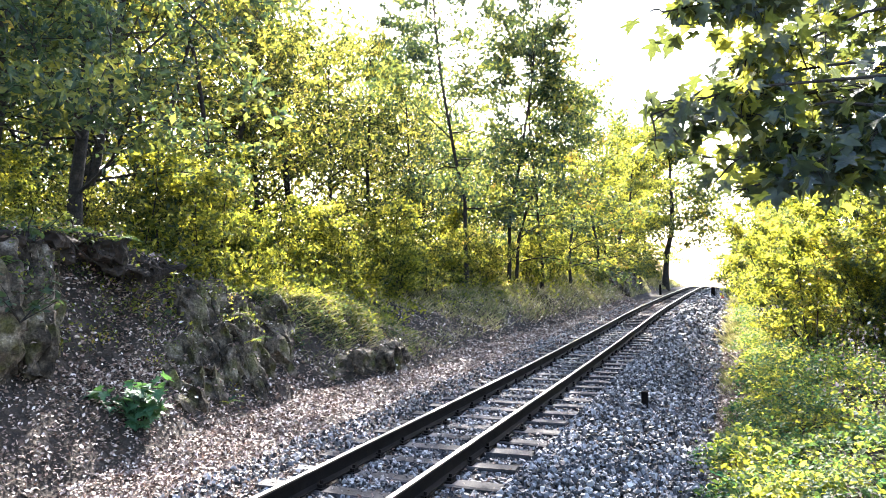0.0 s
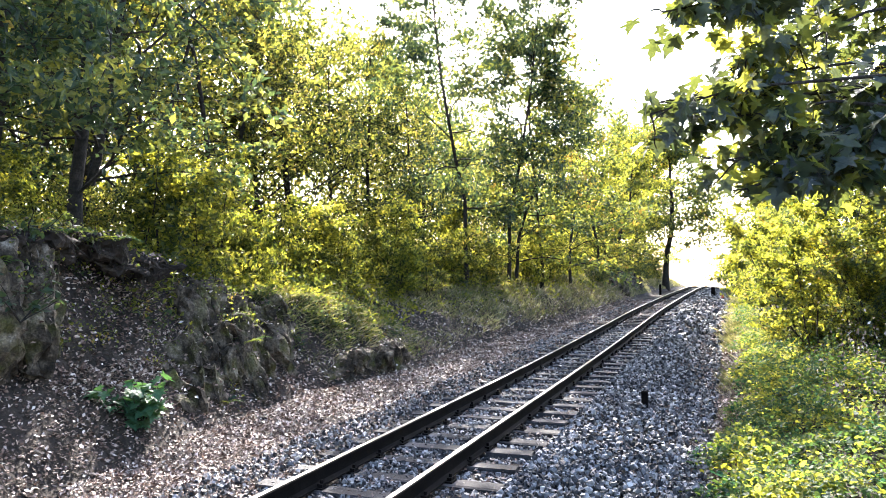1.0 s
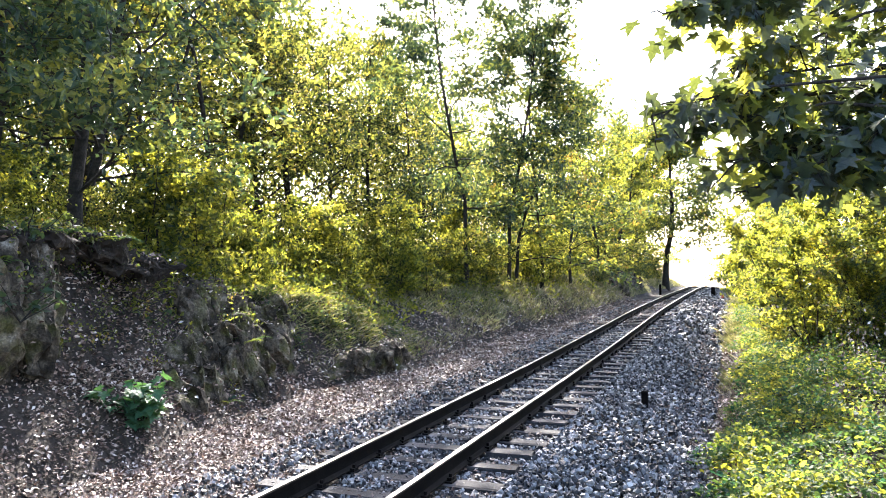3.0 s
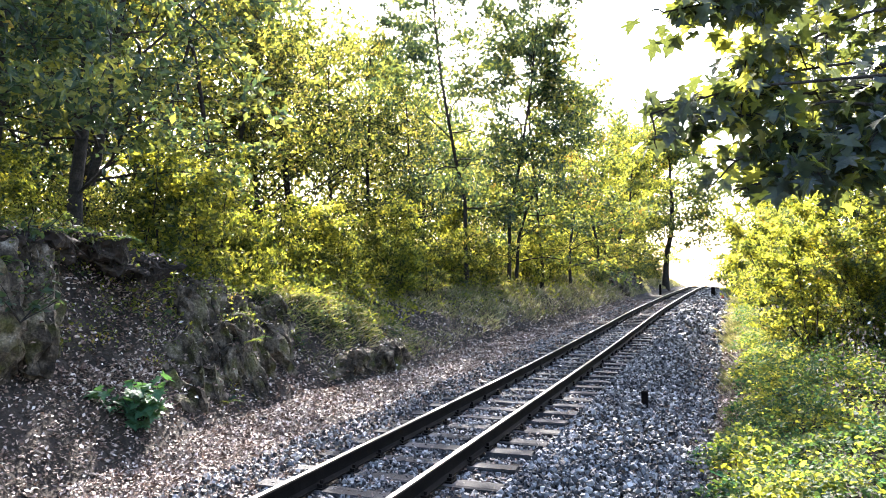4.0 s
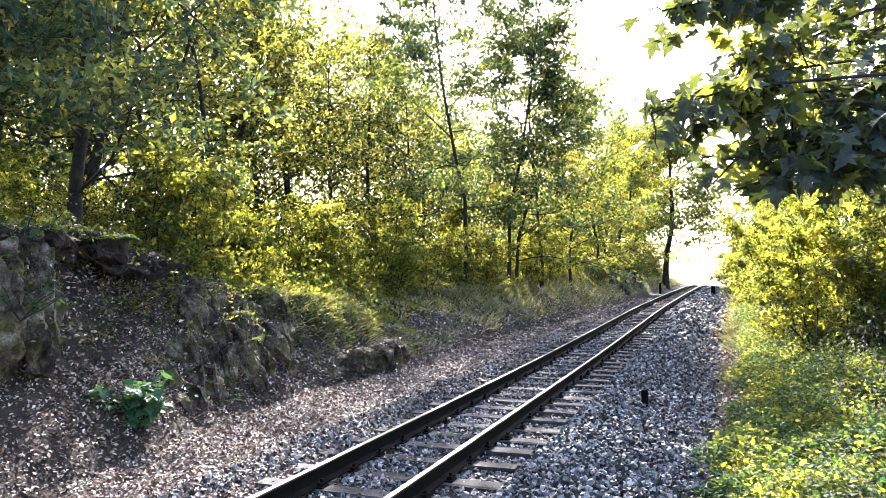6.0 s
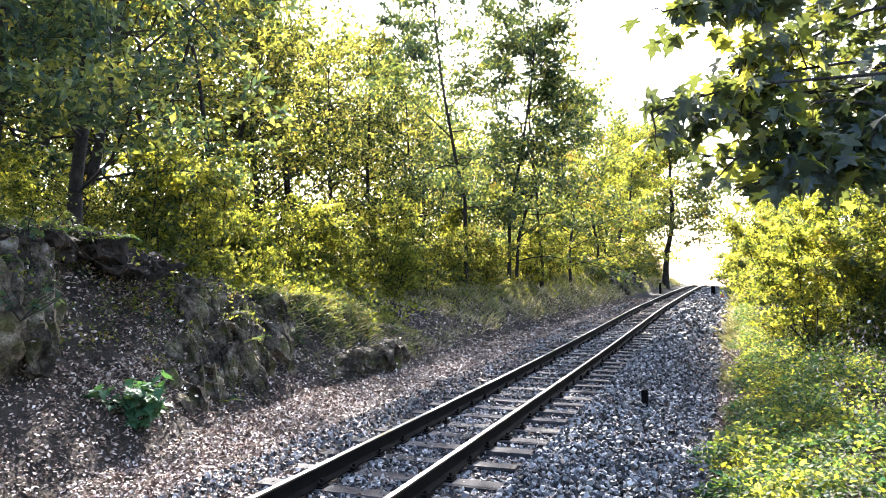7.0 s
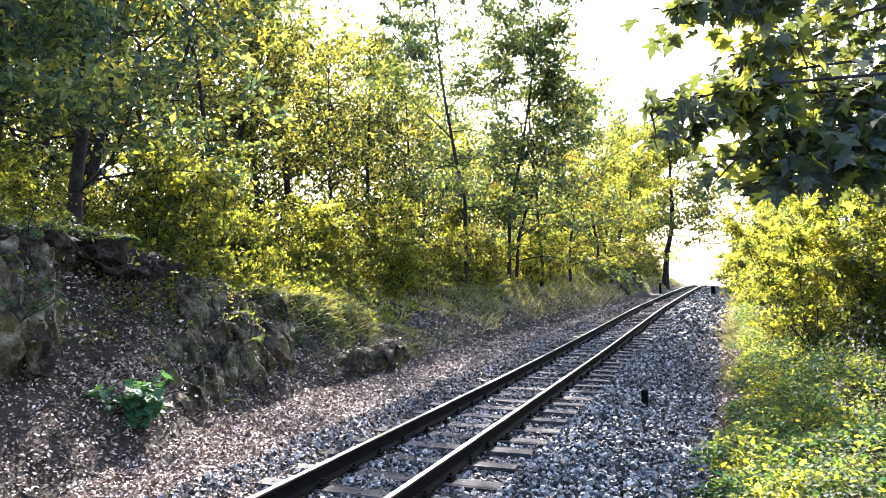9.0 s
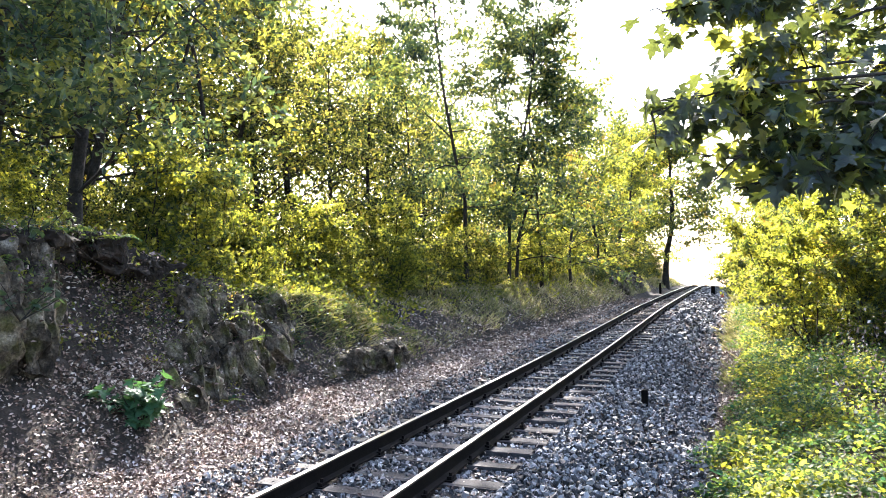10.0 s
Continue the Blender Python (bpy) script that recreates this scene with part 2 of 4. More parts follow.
# ---- track ----
def build_track():
    track = tagged(new("railway_track"), "narrow-gauge railway track with dark rusty rails on weathered wooden sleepers", "railway track")
    ys = np.arange(-4, 125, 0.8)
    half = [(-0.065, -0.175), (-0.065, -0.163), (-0.015, -0.14), (-0.011, -0.052), (-0.034, -0.04), (-0.036, -0.01), (-0.025, 0.0)]
    profile = np.array(half + [(-a, b) for a, b in half[::-1]])
    k = len(profile)
    for side in (-0.53, 0.53):
        cx, cz = track_x(ys) + side, track_z(ys)
        verts = np.stack([cx[:, None] + profile[None, :, 0], np.repeat(ys[:, None], k, 1), cz[:, None] + profile[None, :, 1]], -1).reshape(-1, 3)
        i, j = np.arange(len(ys) - 1)[:, None] * k, np.arange(k)[None, :]
        faces = np.stack([i + j, i + (j + 1) % k, i + k + (j + 1) % k, i + k + j], -1).reshape(-1, 4)
        slots = np.tile([1 if n == 6 else 0 for n in range(k)], len(ys) - 1)
        part("rail", mesh_of("rail", verts, faces, [RUST, POLISHED], slots), track, "dark rusty steel rail with a worn bright head")
    woods = []
    for v in range(5):
        bm = bmesh.new()
        bmesh.ops.create_cube(bm, size=1, matrix=Matrix.Diagonal((2.28, 0.23, 0.14, 1)))
        bmesh.ops.bevel(bm, geom=bm.edges[:], offset=0.014, segments=1, affect="EDGES")
        for p in bm.verts:
            p.co += Vector([random.uniform(-1, 1) * s for s in (0.02, 0.012, 0.004)])
        woods.append(bm_mesh("sleeper", bm, SLEEPER))
    bm = bmesh.new()
    bmesh.ops.create_cube(bm, size=1, matrix=Matrix.Diagonal((0.25, 0.15, 0.02, 1)))
    for sx in (-0.085, 0.085):
        bmesh.ops.create_cube(bm, size=1, matrix=Matrix.Translation((sx, 0, 0.025)) @ Matrix.Diagonal((0.05, 0.09, 0.035, 1)))
        bmesh.ops.create_cone(bm, cap_ends=True, segments=6, radius1=0.018, radius2=0.016, depth=0.04, matrix=Matrix.Translation((sx, 0, 0.055)))
    plate = bm_mesh("tie_plate", bm, RUST)
    y = -4.0
    while y < 78:
        ob = part("sleeper", woods[random.randrange(5)], track)
        slope = float(track_z(y + 0.5) - track_z(y - 0.5))
        ob.matrix_basis = pose(float(track_x(y)) + random.uniform(-0.03, 0.06), y, float(track_z(y)) - 0.26 + random.uniform(-0.008, 0.004),
                               math.degrees(slope), random.uniform(-0.4, 0.4), random.uniform(-1.2, 1.2) + (180 if random.random() < 0.5 else 0))
        for side in (-0.53, 0.53):
            p = part("tie_plate", plate, ob)
            p.location = (side, 0, 0.075)
        y += 0.66 + random.uniform(-0.03, 0.03)


build_track()


# ---- loose pieces by the thousand ----
CUBE_V = np.array([(x, y, z) for x in (-1, 1) for y in (-1, 1) for z in (-1, 1)], float)
CUBE_F = np.array([(0, 1, 3, 2), (4, 6, 7, 5), (0, 4, 5, 1), (2, 3, 7, 6), (0, 2, 6, 4), (1, 5, 7, 3)])


def turned(n, flat=1.0):
    """n rotation matrices; flat below one keeps the pieces' z axis near the vertical."""
    a, b, c = rng.uniform(0, 2 * np.pi, n), rng.normal(0, 1, n) * flat, rng.normal(0, 1, n) * flat
    ca, sa, cb, sb, cc, sc = np.cos(a), np.sin(a), np.cos(b), np.sin(b), np.cos(c), np.sin(c)
    z, o = np.zeros(n), np.ones(n)
    rz = np.stack([ca, -sa, z, sa, ca, z, z, z, o], -1).reshape(n, 3, 3)
    ry = np.stack([cb, z, sb, z, o, z, -sb, z, cb], -1).reshape(n, 3, 3)
    rx = np.stack([o, z, z, z, cc, -sc, z, sc, cc], -1).reshape(n, 3, 3)
    return rx @ ry @ rz


def stones(places, size):
    n = len(places)
    v = CUBE_V[None] * rng.uniform(0.3, 1.0, (n, 8, 3)) * 1.1 * (size[:, None] * rng.uniform(0.55, 1.0, (n, 3)))[:, None, :]
    v = np.einsum("nij,nkj->nki", turned(n, 1.0), v) + places[:, None, :]
    return v.reshape(-1, 3), (CUBE_F[None] + np.arange(n)[:, None, None] * 8).reshape(-1, 4)


def build_ballast():
    def bed(n, y0, y1, u0, u1, size, shift=0.0):
        y = y0 * (y1 / y0) ** rng.uniform(0, 1, n) + shift
        u = rng.uniform(u0, u1, n)
        x = u + track_x(y)
        keep = (np.abs(np.abs(u) - 0.53) > 0.06)
        x, y, u = x[keep], y[keep], u[keep]
        lift = np.where((np.abs(u) < 1.17), rng.uniform(-0.012, 0.045, len(x)) - 0.028 * (u > 0.6) + 0.01 * (np.abs(u) < 0.45), rng.uniform(-0.015, 0.085, len(x)) + 0.03 * fbm(x * 1.2, y * 1.2, 31, 2))
        return np.stack([x, y, ground_z(x, y) + lift], -1), size * rng.uniform(0.55, 1.25, len(x)) * (1 + np.clip(y - 14, 0, 40) * 0.025)
    p1, s1 = bed(24000, 4.6, 20, 0.6, 3.0, 0.033)
    p2, s2 = bed(6000, 20, 75, 0.6, 3.0, 0.05)
    p3, s3 = bed(14000, 4.2, 26, -1.0, 0.6, 0.027)
    p4, s4 = bed(7500, 5.0, 40, -1.8, -0.6, 0.027)
    p5, s5 = bed(1500, 20, 29, -1.9, 2.2, 0.036, -24.4)
    p = np.concatenate([p1, p2, p3, p4, p5])
    v, f = stones(p, np.concatenate([s1, s2, s3, s4, s5]))
    tagged(new("ballast", mesh_of("ballast", v, f, STONE)), "grey crushed-stone ballast heaped along the railway track", "ballast", kind="stuff")


build_ballast()

BLADE = np.array([(0, 0, 0), (0.3, 0.45, 0.1), (0, 1, -0.06), (-0.3, 0.45, 0.1)], float)


def leaf_cards(places, size, flat=0.6, droop=0.0, shape=BLADE):
    """Small folded leaf blades, one for each place."""
    n, k = len(places), len(shape)
    r = turned(n, flat)
    v = shape[None] * size[:, None, None]
    v = np.einsum("nij,nkj->nki", r, v) + places[:, None, :]
    return v.reshape(-1, 3), (np.arange(k)[None] + np.arange(n)[:, None] * k)


def build_litter():
    n = 108000
    y = 4.3 * (45 / 4.3) ** rng.uniform(0, 1, n)
    x = np.where(rng.random(n) < 0.84, bank_foot(y) + rng.triangular(-2.3, 0.8, 2.5, n), track_x(y) + rng.uniform(-2, 3.0, n))
    path = rng.random(n) < 0.25
    x = np.where(path, track_x(y) + rng.normal(2.95, 0.36, n), x)
    keep = value_noise(x * 1.6, y * 1.6, 77) + rng.uniform(0, 0.8, n) > 0.36
    keep &= (x > bank_foot(y) - 1.25) | (y > 11) | (rng.random(n) < 0.7)
    keep &= (x > bank_foot(y) + 0.1) | (y > 7.0) | (rng.random(n) < 0.75)
    x, y = x[keep], y[keep]
    p = np.stack([x, y, ground_z(x, y) + rng.uniform(0.01, 0.05, len(x))], -1)
    v, f = leaf_cards(p, rng.uniform(0.034, 0.085, len(x)) * np.interp(y, (6, 10), (0.75, 1)) * (1 + np.clip(y - 15, 0, 30) * 0.025), 0.55)
    tagged(new("leaf_litter", mesh_of("leaf_litter", v, f, LITTER)), "dry pinkish-brown fallen leaves scattered along the bank", "fallen leaves", kind="stuff")


build_litter()


# ---- rock ----
def slab_mesh(size, seed):
    """An angular block of split rock with its foot at the origin."""
    dice = random.Random(seed)
    bm = bmesh.new()
    for _ in range(22):
        p = Vector([dice.uniform(-1, 1) for _ in range(3)])
        k = max(abs(c) for c in p)
        p = p / k * dice.uniform(0.82, 1.0)
        bm.verts.new((p.x * size[0] / 2, p.y * size[1] / 2, (p.z + 1) * size[2] / 2))
    hull = bmesh.ops.convex_hull(bm, input=bm.verts)
    bmesh.ops.delete(bm, geom=[g for g in hull["geom_interior"] if isinstance(g, bmesh.types.BMVert)], context="VERTS")
    for _ in range(4):
        longest = [e for e in bm.edges if e.calc_length() > 0.13]
        bmesh.ops.subdivide_edges(bm, edges=longest, cuts=1, use_grid_fill=True)
        bmesh.ops.triangulate(bm, faces=bm.faces[:])
    bm.normal_update()
    off = Vector((seed * 3.1, seed * 1.7, 0))
    for v in bm.verts:
        c = v.co + off
        crack = abs(noise.noise(Vector((c.x * 2.2, c.y * 3.2, c.z * 0.7))))
        v.co += v.normal * (0.09 * noise.fractal(c * 2.6, 0.8, 2.0, 5) + 0.045 * noise.noise(c * 8) - 0.13 * max(0, 0.12 - crack) / 0.12)
    return bm_mesh("rock_slab", bm, ROCK)


def build_outcrop(label, slabs, earth=None):
    """Slabs as rows of y, set-back from the foot of the bank, foot height, width along the bank, depth, height, lean, turn."""
    y0 = slabs[0][0]
    x0 = float(bank_foot(y0))
    ob = tagged(new("rock_outcrop"), label, "rock", "rocks in the bank")
    ob.matrix_basis = pose(x0, y0, 0)
    for n, (y, back, z, wide, deep, high, lean, turn) in enumerate(slabs):
        p = part("rock_slab", slab_mesh((deep, wide, high), n + int(y0 * 10)), ob)
        p.matrix_basis = pose(float(bank_foot(y)) - back - x0, y - y0, z, 0, -lean, turn)
        if earth:
            p.data.materials[0] = earth


def slab_row(y0, y1, back, z, wide, high, lean, dice):
    rows, y = [], y0
    while y < y1:
        w = wide * dice.uniform(0.65, 1.3)
        rows.append((y + w / 2, back + dice.uniform(-0.12, 0.2), z + dice.uniform(-0.15, 0.1), w * 1.25, dice.uniform(0.7, 1.1), high(y) * dice.uniform(0.85, 1.1), lean + dice.uniform(-7, 7), dice.uniform(-22, 22)))
        y += w * 0.85
    return rows


crag = random.Random(4)
build_outcrop("dark mossy rock buttress standing on the leaf-strewn slope",
              [(7.0, 1.5, 0.45, 0.62, 0.8, 1.95, 4, 12), (6.55, 1.55, 0.4, 0.5, 0.8, 1.9, 6, -14), (7.3, 1.72, 0.7, 0.4, 0.6, 1.6, 2, 30)]
              + slab_row(3.0, 6.3, 1.2, 0.5, 0.55, lambda y: 1.85, 5, crag))
build_outcrop("grey craggy rock face with moss and dark clefts",
              slab_row(8.0, 12.2, 0.5, -0.5, 0.32, lambda y: crag.uniform(0.7, 1.1) + 0.2 * (y - 8), 24, crag)
              + slab_row(9.2, 12.2, 0.85, 0.05, 0.36, lambda y: crag.uniform(0.75, 1.2) + 0.08 * (y - 9), 22, crag)
              + slab_row(10.0, 12.5, 1.15, 0.45, 0.42, lambda y: float(bank_top(y)) - 0.5, 18, crag))
brow = [(6.0 + 0.42 * i, 1.85 + crag.uniform(-0.12, 0.12), 2.06 - 0.08 * max(0, i - 4) + crag.uniform(-0.06, 0.06), 0.75, 1.4, 0.38, -4 + crag.uniform(-5, 5), crag.uniform(-25, 25)) for i in range(10)]
build_outcrop("dark earth brow overhanging a hollow in the bank", brow, SOIL)
build_outcrop("low dark rock under the grassy bank", slab_row(12.7, 15.2, 0.32, -0.45, 0.6, lambda y: 0.72, 10, crag))
build_outcrop("grey rock face at the bend of the cutting", slab_row(42.0, 54.0, 0.7, 0.0, 2.0, lambda y: 1.7, 14, crag))


# ---- trees and shrubs ----
def tube(points, radii, sides=6):
    points, radii = np.asarray(points, float), np.asarray(radii, float)
    way = np.gradient(points, axis=0)
    way /= np.linalg.norm(way, axis=1, keepdims=True) + 1e-9
    ref = np.where(np.abs(way[:, 2:3]) > 0.9, np.array([[1.0, 0, 0]]), np.array([[0, 0, 1.0]]))
    a = np.cross(way, ref)
    a /= np.linalg.norm(a, axis=1, keepdims=True) + 1e-9
    b = np.cross(way, a)
    ang = np.linspace(0, 2 * np.pi, sides, endpoint=False)
    v = points[:, None] + radii[:, None, None] * (np.cos(ang)[None, :, None] * a[:, None] + np.sin(ang)[None, :, None] * b[:, None])
    i, j = np.arange(len(points) - 1)[:, None] * sides, np.arange(sides)[None]
    f = np.stack([i + j, i + (j + 1) % sides, i + sides + (j + 1) % sides, i + sides + j], -1).reshape(-1, 4)
    return v.reshape(-1, 3), f


def joined(pieces):
    vs, fs, n = [], [], 0
    for v, f in pieces:
        vs.append(v)
        fs.append(f + n)
        n += len(v)
    return np.concatenate(vs), np.concatenate(fs)


def bough(start, way, length, steps, wander, lift):
    pts, p, w = [np.array(start, float)], np.array(start, float), np.array(way, float)
    for _ in range(steps):
        w = w + rng.normal(0, wander, 3) + (0, 0, lift)
        w /= np.linalg.norm(w)
        p = p + w * length / steps
        pts.append(p)
    return np.array(pts)


def grow(height, girth, crown_from, spread, limbs, twigs, leaves, leaf, stems=1, lean=0.0, gather=0.16, clear=0.05):
    """Wood and leaves of a broadleaved tree or shrub whose foot is at the origin."""
    wood, spots = [], []
    for s in range(stems):
        a = rng.uniform(0, 2 * np.pi)
        tilt = lean + (0.35 if stems > 1 else 0.0)
        h = height * (1 if stems == 1 else rng.uniform(0.6, 1.0))
        trunk = bough((0.12 * s * np.cos(a), 0.12 * s * np.sin(a), -0.25), (tilt * np.cos(a), tilt * np.sin(a), 1), h + 0.25, 9, 0.11, 0.07)
        rad = girth / stems ** 0.5 * np.linspace(1, 0.12, 10) ** 0.9
        rad[0] *= 1.35
        wood.append(tube(trunk, rad, 8 if stems == 1 else 5))
        for i in range(limbs):
            t = crown_from + (0.98 - crown_from) * (i + rng.uniform(0, 1)) / limbs
            at = np.array([np.interp(t * 9, np.arange(10), trunk[:, c]) for c in range(3)])
            az = i * 2.4 + rng.uniform(-0.5, 0.5)
            el = rng.uniform(0.05, 0.8) + 0.4 * t * t
            length = spread * rng.uniform(0.6, 1.1) * (1 - 0.5 * max(0.0, (t - crown_from) / (1 - crown_from)) ** 2)
            limb = bough(at, (np.cos(az) * np.cos(el), np.sin(az) * np.cos(el), np.sin(el)), length, 6, 0.24, -0.03)
            r0 = min(0.03, float(np.interp(t * 9, np.arange(10), rad)) * 0.4)
            wood.append(tube(limb, np.linspace(r0, 0.006, 7), 5 if stems == 1 else 3))
            for k in range(twigs):
                q = 0.25 + 0.75 * (k + rng.uniform(0, 1)) / twigs
                b0 = np.array([np.interp(q * 6, np.arange(7), limb[:, c]) for c in range(3)])
                w = limb[-1] - limb[0]
                w = w / np.linalg.norm(w) + rng.normal(0, 0.75, 3) * (1, 1, 0.5)
                twig = bough(b0, w / np.linalg.norm(w), length * rng.uniform(0.25, 0.5), 3, 0.2, -0.04)
                wood.append(tube(twig, np.linspace(max(0.006, r0 * 0.3), 0.003, 4), 3))
                m = np.linspace(0.15, 1, 7)[:, None] * 3
                spots.append(np.stack([np.interp(m[:, 0], np.arange(4), twig[:, c]) for c in range(3)], -1))
    spots = np.concatenate(spots)
    pick = spots[rng.integers(0, len(spots), leaves)]
    pos = pick + rng.normal(0, gather, (leaves, 3)) * (1, 1, 0.45)
    pos = pos[pos[:, 2] > clear]
    leaves = len(pos)
    cards = leaf_cards(pos, leaf * rng.uniform(0.6, 1.25, leaves), 0.8)
    return joined(wood), cards


def plant_kind(name, label, category, group, leaf_mat, **how):
    (wv, wf), (lv, lf) = grow(**how)
    ob = tagged(new(name), label, category, group)
    part("trunk" if how.get("stems", 1) == 1 else "stem", mesh_of("wood", wv, wf, BARK, smooth=True), ob, "dark rough bark")
    part("crown", mesh_of("crown", lv, lf, leaf_mat), ob)
    return ob


def set_out(kinds, rows):
    """Rows of kind, x, y, turn, size. The first of a kind is the one built, the rest are copies."""
    used = set()
    for k, x, y, turn, size in rows:
        z = float(ground_z(x, y))
        m = pose(x, y, z, 0, 0, turn) @ Matrix.Diagonal((size, size, size, 1))
        if k in used:
            copy_thing(kinds[k], m)
        else:
            kinds[k].matrix_basis = m
            used.add(k)
    for k, ob in kinds.items():
        if k not in used:
            for o in [*ob.children_recursive, ob]:
                bpy.data.objects.remove(o)


rng = np.random.default_rng(12)
WOODS = "trees of the wood on the bank"
KINDS = {
    "dense": plant_kind("deciduous_tree", "leafy green and yellow deciduous tree in the wood", "tree", WOODS, LEAF_WOOD, height=11, girth=0.15, crown_from=0.1, spread=4.6, limbs=30, twigs=7, leaves=7800, leaf=0.17, gather=0.14),
    "dense_b": plant_kind("deciduous_tree", "leafy deciduous tree with yellowing leaves in the wood", "tree", WOODS, LEAF_WOOD, height=9.5, girth=0.11, crown_from=0.1, spread=4.0, limbs=26, twigs=7, leaves=7200, leaf=0.16, lean=0.1, gather=0.14),
    "shady": plant_kind("deciduous_tree", "dark blue-green leafy tree at the front of the wood", "tree", WOODS, LEAF_DARK, height=9.5, girth=0.105, crown_from=0.08, spread=3.8, limbs=24, twigs=6, leaves=7200, leaf=0.15, gather=0.14),
    "airy": plant_kind("deciduous_tree", "slender dark-leaved tree with gaps in its crown", "tree", WOODS, LEAF_DARK, height=14, girth=0.08, crown_from=0.2, spread=4.3, limbs=34, twigs=6, leaves=14000, leaf=0.18, gather=0.19),
    "slim": plant_kind("deciduous_tree", "thin leaning young tree at the edge of the wood", "tree", WOODS, LEAF_MID, height=7.5, girth=0.06, crown_from=0.1, spread=3.0, limbs=22, twigs=6, leaves=5200, leaf=0.165, lean=0.08, gather=0.13),
    "far": plant_kind("deciduous_tree", "tree beside the line, pale green leaves coloured as if sunlit", "tree", WOODS, LEAF_SUN_TONED, height=11, girth=0.16, crown_from=0.15, spread=4.2, limbs=24, twigs=6, leaves=6500, leaf=0.23, gather=0.22),
    "tall": plant_kind("deciduous_tree", "tall dark-trunked tree beside the distant line", "tree", WOODS, LEAF_MID, height=13.5, girth=0.27, crown_from=0.22, spread=6.0, limbs=30, twigs=7, leaves=12000, leaf=0.34, gather=0.5),
    "high": plant_kind("deciduous_tree", "tall tree with a high leafy crown in the wood", "tree", WOODS, LEAF_WOOD, height=12.5, girth=0.075, crown_from=0.58, spread=3.4, limbs=22, twigs=6, leaves=6500, leaf=0.17, gather=0.16),
    "shrub": plant_kind("shrub", "green and yellow undergrowth shrub on the bank", "shrub", "undergrowth", LEAF_WOOD, height=3.2, girth=0.05, crown_from=0.06, spread=1.5, limbs=8, twigs=4, leaves=3000, leaf=0.16, stems=4),
    # grown like shrub; the sunlight on it is put in by brighter leaf colour
    "sun_shrub": plant_kind("shrub", "shrub at the edge of the wood, yellow-green leaves coloured as if sunlit", "shrub", "undergrowth", LEAF_SUN_TONED, height=3.2, girth=0.05, crown_from=0.06, spread=1.5, limbs=8, twigs=4, leaves=3000, leaf=0.16, stems=4),
    "dark_shrub": plant_kind("shrub", "dark blue-green shrub on the bank", "shrub", "undergrowth", LEAF_DARK, height=2.4, girth=0.05, crown_from=0.06, spread=1.4, limbs=8, twigs=4, leaves=6000, leaf=0.12, stems=4),
    # near twin of bush, with shade put in as a duller leaf colour
    "dull_bush": plant_kind("shrub", "bush beside the track, dull green leaves coloured as if shaded", "shrub", "bushes beside the path", LEAF_MID, height=3.0, girth=0.045, crown_from=0.15, spread=1.3, limbs=8, twigs=4, leaves=5500, leaf=0.1, stems=4, gather=0.075, clear=0.38),
    "bush": plant_kind("shrub", "bush beside the track, yellow-green leaves coloured as if sunlit", "shrub", "bushes beside the path", LEAF_SUN_TONED, height=2.9, girth=0.045, crown_from=0.18, spread=1.3, limbs=8, twigs=4, leaves=5800, leaf=0.1, stems=4, gather=0.075, clear=0.38),
}
